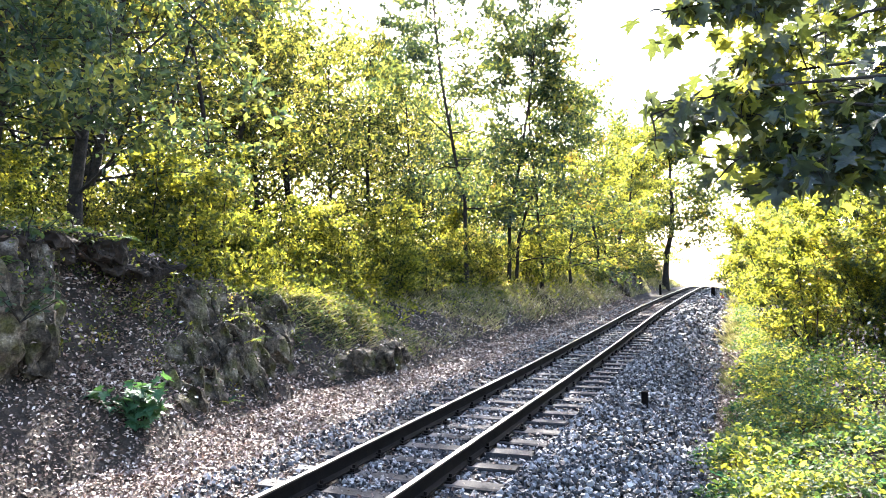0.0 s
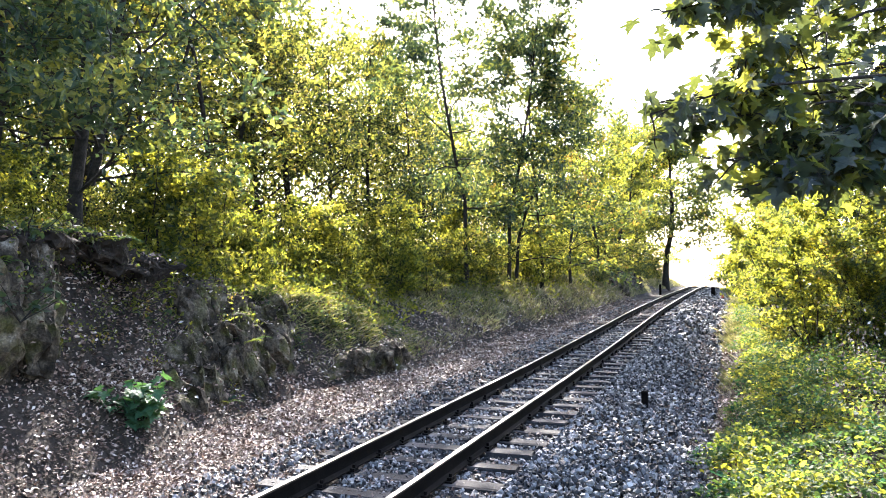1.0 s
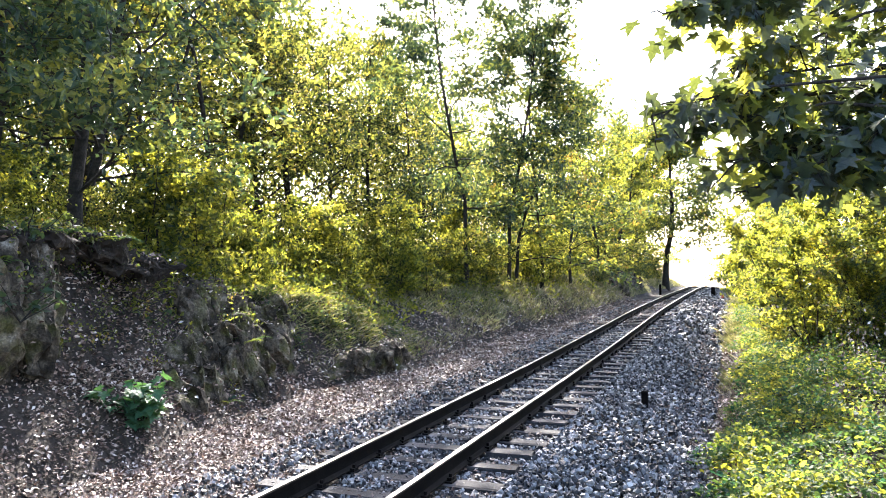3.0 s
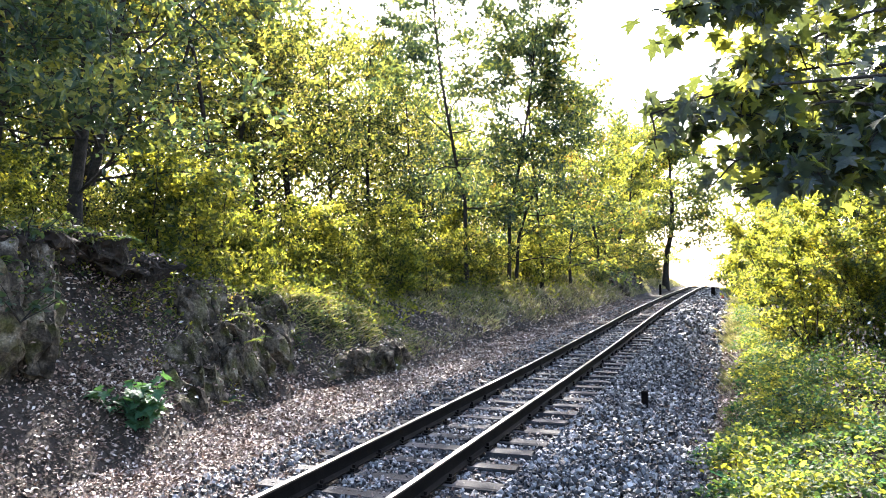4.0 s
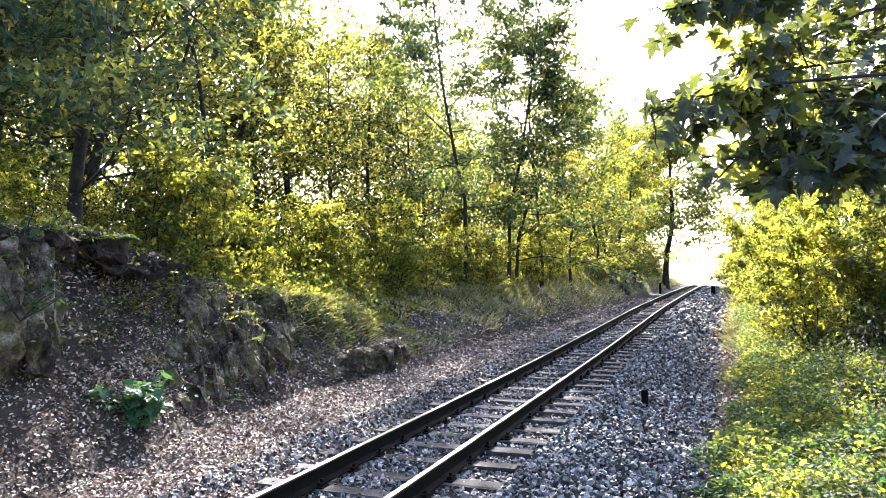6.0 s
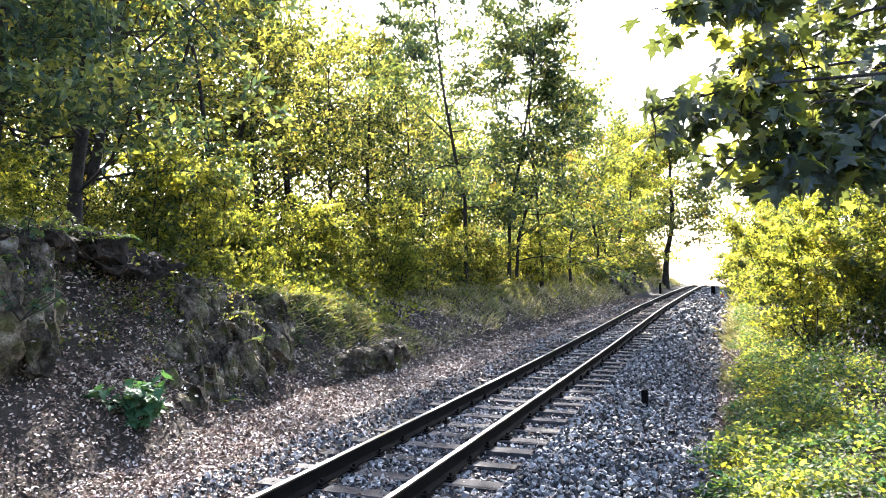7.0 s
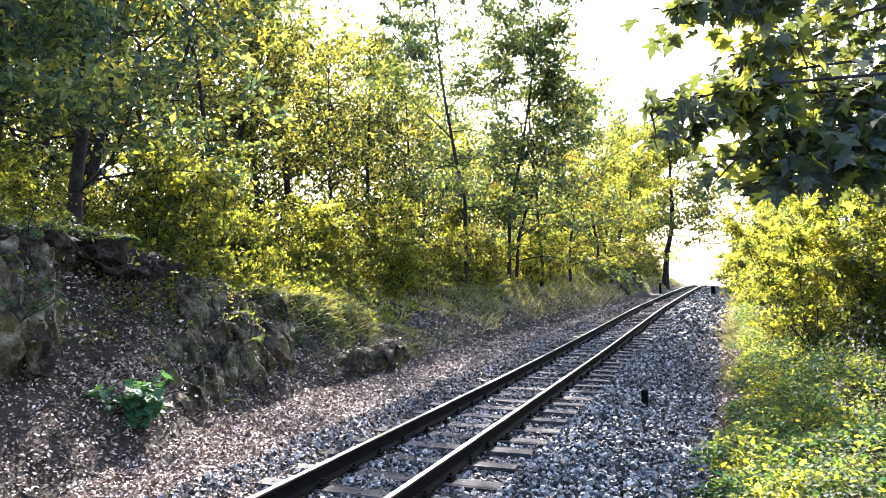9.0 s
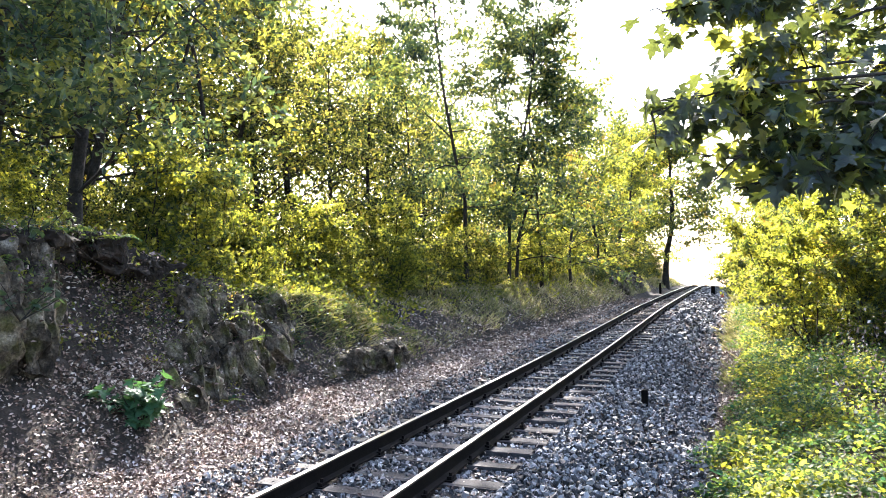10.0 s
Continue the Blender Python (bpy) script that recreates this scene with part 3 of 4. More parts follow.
ROWS = [
    # dense wood over the rock
    ("dense", -11.4, 9.0, 0, 1.0), ("dense_b", -12.8, 5.2, 290, 1.0), ("dense", -16.0, 11.0, 120, 1.05), ("dense_b", -16.5, 18.0, 10, 1.1),
    ("dense", -14.8, 20.0, 75, 0.8), ("dense", -20.0, 20.0, 190, 1.2), ("dense", -14.5, 24.5, 200, 1.05), ("dense_b", -17.0, 25.0, 140, 1.15),
    ("dense", -18.5, 12.5, 90, 1.2), ("dense_b", -22.0, 16.0, 330, 1.3),
    ("high", -11.6, 16.0, 0, 1.0), ("dense_b", -15.0, 22.6, 200, 1.1), ("high", -12.3, 13.0, 150, 0.95), ("dense_b", -13.6, 12.0, 60, 1.1), ("dense", -14.6, 15.2, 250, 1.1),
    # the wood goes on behind the camera
    ("dense", -15.0, -2.0, 200, 1.0), ("dense_b", -12.8, -9.0, 100, 1.1), ("slim", 8.2, -2.0, 60, 1.2), ("slim", 7.5, -8.0, 200, 1.3),
    # darker trees at its front
    ("shady", -9.1, 8.8, 0, 1.0), ("shady", -10.0, 9.9, 100, 0.9), ("shady", -11.0, 6.6, 60, 1.0),
    # thinner trees towards the opening
    ("airy", -8.5, 25.4, 0, 1.0), ("airy", -7.7, 28.0, 170, 0.95), ("airy", -6.9, 30.0, 70, 0.78), ("dense_b", -16.5, 29.5, 80, 1.0), ("airy", -14.5, 35.0, 310, 0.95),
    ("slim", -7.6, 28.6, 0, 1.0), ("slim", -6.5, 34.0, 40, 1.0), 
    ("slim", -6.5, 42.0, 200, 1.05), ("dense_b", -16.0, 34.0, 240, 1.15), ("dense_b", -11.5, 40.0, 20, 0.75), ("dense_b", -9.3, 46.0, 100, 0.75),
    ("dense", -15.0, 38.0, 130, 0.8),
    # far trees each side of the line
    ("tall", -4.75, 66.0, 0, 1.0), ("far", -7.5, 60.0, 0, 0.95), ("far", -8.5, 70.0, 90, 1.1), ("far", -9.0, 56.0, 200, 0.9), ("far", -7.0, 84.0, 270, 1.2),
    ("shrub", -5.7, 60.0, 60, 0.6), ("dark_shrub", -5.9, 63.5, 160, 0.7), ("shrub", -5.6, 68.0, 260, 0.7), ("shrub", -6.6, 62.0, 20, 1.2), ("shrub", -7.5, 67.0, 120, 1.4), ("shrub", -6.4, 73.0, 220, 1.3),
    # undergrowth
    ("sun_shrub", -9.4, 10.5, 0, 0.7), ("sun_shrub", -9.7, 13.0, 60, 1.2), ("sun_shrub", -10.9, 15.0, 120, 1.1), ("sun_shrub", -10.2, 16.5, 200, 0.9),
    ("sun_shrub", -10.5, 18.0, 260, 1.1), ("sun_shrub", -9.3, 20.5, 320, 1.2), ("sun_shrub", -10.1, 22.5, 20, 1.1), ("shrub", -9.0, 25.0, 80, 0.9),
    ("sun_shrub", -9.5, 28.0, 150, 1.1), ("shrub", -8.7, 31.0, 210, 0.95), ("sun_shrub", -8.3, 35.0, 280, 1.0), ("shrub", -7.9, 39.0, 340, 1.1),
    ("shrub", -7.7, 43.0, 30, 1.1), ("shrub", -6.6, 48.0, 90, 1.2), ("shrub", -6.4, 54.0, 170, 1.2), 
    ("shrub", -13.2, 21.5, 100, 1.2), ("sun_shrub", -12.7, 26.0, 10, 1.2), ("shrub", -11.7, 36.0, 50, 1.3),
    ("shrub", -8.6, 21.6, 30, 0.9), ("sun_shrub", -8.2, 24.2, 130, 0.9), ("shrub", -8.0, 26.6, 230, 0.9), ("sun_shrub", -7.5, 29.6, 330, 0.9), ("shrub", -7.3, 33.0, 70, 0.9),
    ("sun_shrub", -7.0, 36.6, 170, 1.0), ("sun_shrub", -8.7, 19.4, 270, 0.8), ("sun_shrub", -9.3, 17.2, 10, 0.8), ("sun_shrub", -9.3, 13.8, 80, 0.8), ("sun_shrub", -9.1, 11.8, 190, 0.9),
    ("dark_shrub", -8.1, 5.6, 40, 0.55), ("sun_shrub", -9.2, 8.2, 140, 0.5), ("shrub", -9.4, 9.4, 240, 0.6),
    ("dark_shrub", -6.4, 40.0, 0, 0.8), ("dark_shrub", -5.9, 53.0, 120, 1.0), ("dark_shrub", 0.9, 50.0, 200, 1.0), ("shrub", -6.3, 45.0, 200, 0.9),
    # bushes on the other side
    ("dull_bush", 2.6, 16.2, 0, 0.9), ("bush", 1.75, 17.5, 70, 1.0), ("bush", 1.95, 20.0, 210, 1.0),
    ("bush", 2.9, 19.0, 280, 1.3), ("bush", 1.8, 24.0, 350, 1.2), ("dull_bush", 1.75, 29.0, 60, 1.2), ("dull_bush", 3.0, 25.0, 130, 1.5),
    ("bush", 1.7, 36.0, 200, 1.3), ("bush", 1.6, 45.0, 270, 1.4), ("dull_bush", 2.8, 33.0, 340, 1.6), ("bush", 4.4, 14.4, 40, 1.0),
    ("bush", 2.4, 16.6, 110, 0.65), ("slim", 2.7, 18.4, 10, 0.5), ("bush", 3.6, 16.8, 250, 1.0), ("bush", 4.6, 17.6, 20, 1.1), ("bush", 3.3, 21.0, 330, 1.2), ("dull_bush", 1.5, 19.0, 50, 0.7), ("bush", 5.4, 15.8, 170, 0.9), ("dark_shrub", 2.2, 18.2, 80, 0.7),
    ("slim", 5.6, 13.0, 90, 1.1), ("far", 4.9, 18.6, 40, 0.95), ("far", 6.4, 14.5, 160, 1.1), ("far", 3.2, 75.0, 20, 1.0), ("far", 1.3, 57.0, 70, 0.8), ("far", 2.2, 66.0, 170, 1.0), ("far", -6.6, 48.0, 310, 0.75), ("far", -7.4, 53.0, 130, 0.85), ("tall", -8.0, 78.0, 100, 1.0),
    ("far", 6.5, 24.0, 30, 0.7), ("far", 5.0, 30.0, 140, 0.75), ("far", 4.2, 42.0, 260, 0.7), ("far", 3.6, 58.0, 10, 0.7),
]
set_out(KINDS, ROWS)


def build_deep_wood():
    """The depth of the wood, too far in to tell one tree from the next."""
    n, m = 3600, 38
    y = rng.uniform(8, 95, n)
    x = -18 - 0.25 * np.maximum(0, 30 - y) + 0.09 * np.maximum(0, y - 30) - rng.uniform(0, 8, n)
    keep = x < 0
    x, y = x[keep], y[keep]
    n = len(x)
    top = 14.5 + 3 * fbm(x * 0.2, y * 0.2, 91, 2) - 0.11 * np.maximum(0, y - 28)
    z = ground_z(x, y) + 0.3 + rng.uniform(0, 1, n) ** 0.8 * top
    p = np.stack([x, y, z], -1)[:, None] + rng.normal(0, 0.8, (n, m, 3))
    p = p.reshape(-1, 3)
    v, f = leaf_cards(p, rng.uniform(0.19, 0.34, len(p)), 0.9)
    tagged(new("deep_wood", mesh_of("deep_wood", v, f, LEAF_WOOD)), "green and yellow foliage deep in the wood", "wood", kind="stuff")


build_deep_wood()


# ---- low plants ----
ROUND = np.array([(0, 0, 0), (0.3, 0.25, 0.05), (0.27, 0.7, 0.03), (0, 1, -0.08), (-0.27, 0.7, 0.03), (-0.3, 0.25, 0.05)])


def build_ground_cover():
    n = 4000
    far = rng.random(n) < 0.14
    y = np.where(far, rng.uniform(15, 38, n), 5.2 * (21 / 5.2) ** rng.uniform(0, 1, n))
    x = track_x(y) + np.interp(y, (9, 15), (3.1, 3.5)) + np.abs(rng.normal(0, np.where(far, 0.35, 1.6), n)) + 0.35 * fbm(y * 1.2, y * 0, 3, 3)
    keep = value_noise(x * 1.8, y * 1.3, 44) + rng.uniform(0, 0.5, n) > 0.38
    x, y = x[keep], y[keep]
    n = len(x)
    tall = value_noise(x * 1.3, y * 1.1, 8) ** 2
    h = (0.06 + rng.uniform(0.2, 1.0, n) * 0.95 * tall) * np.clip((x - track_x(y) - 2.8) * 1.4, 0.25, 1.1)
    m = 22
    a, r = rng.uniform(0, 2 * np.pi, (n, m)), np.sqrt(rng.uniform(0, 1, (n, m))) * 0.24
    px, py = x[:, None] + r * np.cos(a), y[:, None] + r * np.sin(a)
    pz = ground_z(px, py) + h[:, None] * rng.uniform(0.1, 1, (n, m)) ** 0.6
    p = np.stack([px, py, pz], -1).reshape(-1, 3)
    v, f = leaf_cards(p, np.repeat(rng.uniform(0.028, 0.085, n), m) * rng.uniform(0.7, 1.15, n * m), 0.55, shape=ROUND)
    tagged(new("ground_cover", mesh_of("ground_cover", v, f, LEAF_HERB)), "low sunlit green nettles and brambles along the path", "ground cover", kind="stuff")


build_ground_cover()


def build_dry_weeds():
    n, m = 30, 20
    y = rng.uniform(10.5, 17, n)
    x = 0.16 * y + rng.normal(-0.1, 0.35, n)
    a, r = rng.uniform(0, 2 * np.pi, (n, m)), np.sqrt(rng.uniform(0, 1, (n, m))) * 0.2
    px, py = x[:, None] + r * np.cos(a), y[:, None] + r * np.sin(a)
    p = np.stack([px, py, ground_z(px, py) + rng.uniform(0.05, 1.0, (n, m)) * rng.uniform(0.3, 1.0, n)[:, None]], -1).reshape(-1, 3)
    v, f = leaf_cards(p, rng.uniform(0.04, 0.09, len(p)), 1.0)
    tagged(new("dry_weeds", mesh_of("dry_weeds", v, f, LITTER)), "withered brown weeds among the bushes", "weeds", kind="stuff")


build_dry_weeds()


def build_undergrowth():
    n, m = 3600, 16
    y = 9.5 * (60 / 9.5) ** rng.uniform(0, 1, n)
    x = bank_foot(y) - np.where(y < 17, 1.25, 0.45 * bank_run(y)) - 3.2 * np.where(y < 17, 2.2, bank_run(y)) * rng.uniform(0, 1, n) ** 0.9
    keep = value_noise(x * 0.7, y * 0.5, 15) + rng.uniform(0, 0.5, n) > 0.45
    x, y = x[keep], y[keep]
    n = len(x)
    h = rng.uniform(0.15, 1.5, n) * np.clip((bank_foot(y) - x) / np.maximum(2.2, bank_run(y)) - 0.55, 0.15, 1.2)
    a, r = rng.uniform(0, 2 * np.pi, (n, m)), np.sqrt(rng.uniform(0, 1, (n, m))) * 0.3
    px, py = x[:, None] + r * np.cos(a), y[:, None] + r * np.sin(a)
    p = np.stack([px, py, ground_z(px, py) + h[:, None] * rng.uniform(0.05, 1, (n, m))], -1).reshape(-1, 3)
    # lit look of these leaves comes from their brighter, sun-toned colour
    v, f = leaf_cards(p, rng.uniform(0.08, 0.16, len(p)) * (1 + np.clip(p[:, 1] - 20, 0, 30) * 0.02), 0.9)
    tagged(new("undergrowth", mesh_of("undergrowth", v, f, LEAF_SUN_TONED)), "low yellow and green undergrowth along the edge of the wood", "undergrowth", kind="stuff")


build_undergrowth()


def build_grass():
    n = 110000
    y = 9.5 * (85 / 9.5) ** rng.uniform(0, 1, n)
    left = rng.random(n) < 0.82
    x = np.where(left, bank_foot(y) - bank_run(y) * (0.06 + 1.5 * rng.uniform(0, 1, n) ** 0.8), track_x(y) + 3.05 + np.abs(rng.normal(0, 0.4, n)))
    keep = (value_noise(x * 0.8, y * 0.5, 61) + rng.uniform(0, 0.5, n) > 0.6) & (~left | (y > 12.5))
    x, y = x[keep], y[keep]
    n = len(x)
    base = np.stack([x, y, ground_z(x, y) - 0.01], -1)
    a, h = rng.uniform(0, 2 * np.pi, n), rng.uniform(0.05, 0.24, n) * np.interp(y, (13, 24), (0.5, 1))
    side = np.stack([np.cos(a), np.sin(a), 0 * a], -1) * (0.0032 + 0.00028 * y)[:, None]
    bend = np.stack([rng.normal(0.03, 0.7, n) * h, rng.normal(0, 0.7, n) * h, h], -1)
    v = np.stack([base - side, base + side, base + bend * (1, 1, 0.75) * 0.6 + side * 0.7, base + bend], 1).reshape(-1, 3)
    f = np.arange(4)[None] + np.arange(n)[:, None] * 4
    tagged(new("grass", mesh_of("grass", v, f, GRASS)), "long dry and green grass growing on the bank", "grass", kind="stuff")


build_grass()


MAPLE_TEAL = leaf_material("sapling_leaf", [(0.0, (0.03, 0.085, 0.05)), (1.0, (0.05, 0.13, 0.06))], [(0.0, (0.07, 0.19, 0.05)), (1.0, (0.14, 0.27, 0.05))], 0.3, 0.5, 0.3)
OVAL = np.array([(0, 0, 0), (0.2, 0.2, 0.03), (0.27, 0.5, 0.05), (0.16, 0.8, 0.0), (0, 1, -0.08), (-0.16, 0.8, 0.0), (-0.27, 0.5, 0.05), (-0.2, 0.2, 0.03)])


def maple_blade():
    lobes = [(0, 0), (0.14, -0.07), (0.46, 0.0), (0.27, 0.19), (0.44, 0.3), (0.66, 0.52), (0.42, 0.5), (0.23, 0.47), (0.24, 0.68), (0.12, 0.76), (0, 1.08)]
    outline = lobes + [(-a, b) for a, b in lobes[-2:0:-1]]
    return np.array([(a, b, 0.16 * abs(a) - 0.12 * b * b) for a, b in outline])


def build_sprig(name, label, x, y, z, stems, height, leaves, size, mat, shape, reach=0.5, wind=(0.6, -0.3)):
    """A small plant: bent stems and single leaves along them."""
    ob = tagged(new(name), label, "plant", "small plants on the bank")
    ob.matrix_basis = pose(x, y, z)
    leaf_mesh = mesh_of("leaf", shape * size, np.arange(len(shape))[None], mat)
    for i in range(stems):
        a = rng.uniform(0, 2 * np.pi)
        line = bough((0, 0, -0.05), (reach * np.cos(a) + wind[0] * 0.5, reach * np.sin(a) + wind[1] * 0.5, 0.9), height * rng.uniform(0.6, 1.1), 5, 0.16, -0.07)
        part("stem", mesh_of("stem", *tube(line, np.linspace(0.008, 0.003, 6), 5), BARK), ob)
        for k in range(leaves // stems):
            q = rng.uniform(1.5, 5)
            p = np.array([np.interp(q, np.arange(6), line[:, c]) for c in range(3)]) + rng.normal(0, 0.03, 3)
            leaf = part("leaf", leaf_mesh, ob)
            g = rng.uniform(0.65, 1.2)
            leaf.matrix_basis = pose(*p, rng.normal(-20, 22), rng.normal(0, 22), rng.uniform(0, 360)) @ Matrix.Diagonal((g, g, g, 1))


def on_bank(y, z):
    """The point of the bank or its rocks that faces the track at this height."""
    bpy.context.view_layer.update()
    at = Vector((-4.6, y, z))
    for _ in range(60):
        hit, place, _, _, ob, _ = scene.ray_cast(bpy.context.evaluated_depsgraph_get(), at, Vector((-1, 0, 0)))
        if not hit:
            break
        if ob.name.startswith(("rock_slab", "ground")) and not ob.name.startswith("ground_cover"):
            return place
        at = place - Vector((0.002, 0, 0))
    x = float(bank_foot(y)) - 1.5
    return Vector((x, y, float(ground_z(x, y))))


build_sprig("maple_sapling", "young maple with blue-green lobed leaves at the foot of the rock", *on_bank(7.38, 0.0), 12, 0.76, 160, 0.16, MAPLE_TEAL, maple_blade(), 0.28, (0.0, -0.1))
build_sprig("young_sapling", "thin sapling growing from the rock, yellow-green leaves coloured as if sunlit", *on_bank(8.91, 1.39), 8, 0.85, 80, 0.1, LEAF_SUN_TONED, OVAL, 0.7)
build_sprig("young_sapling", "spindly sapling with pale yellow leaves before the dark hollow", *on_bank(8.46, 1.25), 6, 0.7, 40, 0.085, LEAF_SUN_TONED, OVAL, 0.6)
build_sprig("young_sapling", "leafy sapling on the dark ledge with yellowish leaves", *on_bank(5.94, 1.41), 6, 0.6, 66, 0.11, LEAF_DARK, OVAL, 0.8)
build_sprig("young_sapling", "dark green leafy sapling hanging over the ledge", *on_bank(6.40, 2.22), 7, 0.7, 70, 0.1, LEAF_DARK, OVAL, 0.9)
build_sprig("young_sapling", "drooping green plant on the brow of the bank", *on_bank(7.69, 2.23), 8, 0.6, 80, 0.09, LEAF_MID, OVAL, 0.9)
build_sprig("young_sapling", "leafy green plant at the top of the rock face", *on_bank(10.16, 1.95), 9, 0.7, 100, 0.1, LEAF_MID, OVAL, 0.9)
build_sprig("young_sapling", "dull green leafy sapling on the crest of the rock", *on_bank(11.32, 1.86), 6, 0.6, 60, 0.1, LEAF_WOOD, OVAL, 0.7)
build_sprig("young_sapling", "low green plant beside the rock cleft", *on_bank(9.22, 1.13), 6, 0.45, 50, 0.09, LEAF_DARK, OVAL, 0.9)


def build_fern(x, y, z, fronds, length):
    ob = tagged(new("fern"), "green fern growing out of the rock face", "fern", "small plants on the bank")
    ob.matrix_basis = pose(x, y, z)
    for i in range(fronds):
        a = i * 2 * np.pi / fronds + rng.uniform(-0.3, 0.3)
        line = bough((0, 0, 0), (np.cos(a), np.sin(a), 0.9), length * rng.uniform(0.7, 1.1), 10, 0.05, -0.13)
        along = np.gradient(line, axis=0)
        along /= np.linalg.norm(along, axis=1, keepdims=True)
        side = np.cross(along, (0, 0, 1.0))
        vs = []
        for k in range(1, 11):
            w = length * 0.2 * np.sin(np.pi * min(1, (k + 1.5) / 12)) * 1.0
            for sgn in (-1, 1):
                p, d, s2 = line[k], along[k], side[k] * sgn
                vs.append([p, p + s2 * w * 0.5 + d * w * 0.22, p + s2 * w + d * w * 0.2 + (0, 0, -0.015), p + s2 * w * 0.5 - d * w * 0.05])
        for k in range(10):
            vs.append([line[k], line[k + 1], line[k + 1] + (0, 0, 0.004), line[k] + (0, 0, 0.004)])
        v, index = np.unique(np.array(vs).reshape(-1, 3).round(5), axis=0, return_inverse=True)
        part("frond", mesh_of("frond", v, index.reshape(-1, 4), LEAF_HERB), ob)


LEAF_RED = leaf_material("red_leaf", [(0.0, (0.14, 0.03, 0.02)), (1.0, (0.25, 0.06, 0.03))], [(0.0, (0.4, 0.06, 0.03)), (1.0, (0.55, 0.12, 0.05))], 0.4, 0.5, 0.3)
build_sprig("red_weed", "small red-leaved weed beside the distant marker post", -0.42, 50.3, float(ground_z(-0.42, 50.3)), 6, 0.45, 60, 0.12, LEAF_RED, OVAL, 0.6)


build_fern(*on_bank(10.82, 0.71), 8, 0.36)
build_fern(*on_bank(9.64, -0.10), 6, 0.35)
build_fern(*on_bank(6.26, 2.40), 8, 0.5)
build_fern(*on_bank(7.06, 2.31), 7, 0.4)
build_fern(*on_bank(8.15, 2.28), 7, 0.4)
build_fern(*on_bank(5.95, 1.93), 7, 0.4)
build_fern(*on_bank(14.27, 0.46), 6, 0.3)


def build_rock_cover():
    """Fallen leaves and weeds lodged on the ledges of the rocks."""
    spots = []
    bpy.context.view_layer.update()
    for slab in [o for o in scene.objects if o.name.startswith("rock_slab")]:
        m = slab.matrix_world
        if m.translation.y > 20:
            continue
        turn = m.to_3x3()
        for p in slab.data.polygons:
            lie = (turn @ p.normal).z
            if lie > 0.18 and random.random() < (0.1 + 0.6 * lie) * min(1, p.area / 0.004):
                spots.append(m @ p.center)
    spots = np.array(spots)
    dead = rng.random(len(spots)) < 0.62
    p = spots[dead] + rng.normal(0, 0.03, (dead.sum(), 3)) + (0, 0, 0.035)
    hy = rng.uniform(6.6, 10.2, 3400)
    hx = bank_foot(hy) - rng.uniform(0.7, 2.0, 3400)
    p = np.concatenate([p, np.stack([hx + 0.02, hy, ground_z(hx, hy) + rng.uniform(0.0, 0.05, 3400)], -1)])
    v, f = leaf_cards(p, rng.uniform(0.035, 0.085, len(p)), 0.6)
    tagged(new("leaf_litter", mesh_of("leaf_litter", v, f, LITTER)), "dry brown leaves lodged on the ledges of the rock", "fallen leaves", kind="stuff")
    wy = rng.uniform(5.2, 12.0, 1100)
    wx = bank_foot(wy) - rng.uniform(0.8, 1.9, 1100)
    seat = np.concatenate([spots[~dead], np.stack([wx, wy, ground_z(wx, wy) + 0.02], -1)])
    seat = seat[value_noise(seat[:, 1] * 1.4, seat[:, 2] * 1.8, 55) + 0.24 * np.clip(seat[:, 2] - 0.9, -0.6, 1.2) > 0.58]
    p = (seat[:, None] + rng.normal(0, 0.06, (len(seat), 5, 3)) + (0.03, 0, 0.05)).reshape(-1, 3)
    v, f = leaf_cards(p, rng.uniform(0.03, 0.075, len(p)), 0.9)
    tagged(new("rock_weeds", mesh_of("rock_weeds", v, f, LEAF_MID)), "small green weeds growing on the rock", "weeds", kind="stuff")


build_rock_cover()


def build_roots():
    """Bare roots and dead stalks that hang before the hollow."""
    strands = []
    for _ in range(110):
        y = rng.uniform(7.2, 10.0)
        top = on_bank(y, float(bank_top(y)) - rng.uniform(0.05, 0.5))
        line = bough(tuple(top), (0.35, rng.normal(0, 0.4), -0.5 + rng.normal(0, 0.5)), rng.uniform(0.15, 0.6), 5, 0.25, -0.2)
        strands.append(tube(line, np.linspace(0.007, 0.002, 6), 4))
    tagged(new("roots", mesh_of("roots", *joined(strands), BARK)), "thin bare roots hanging from the dark brow of the bank", "roots", kind="stuff")


build_roots()


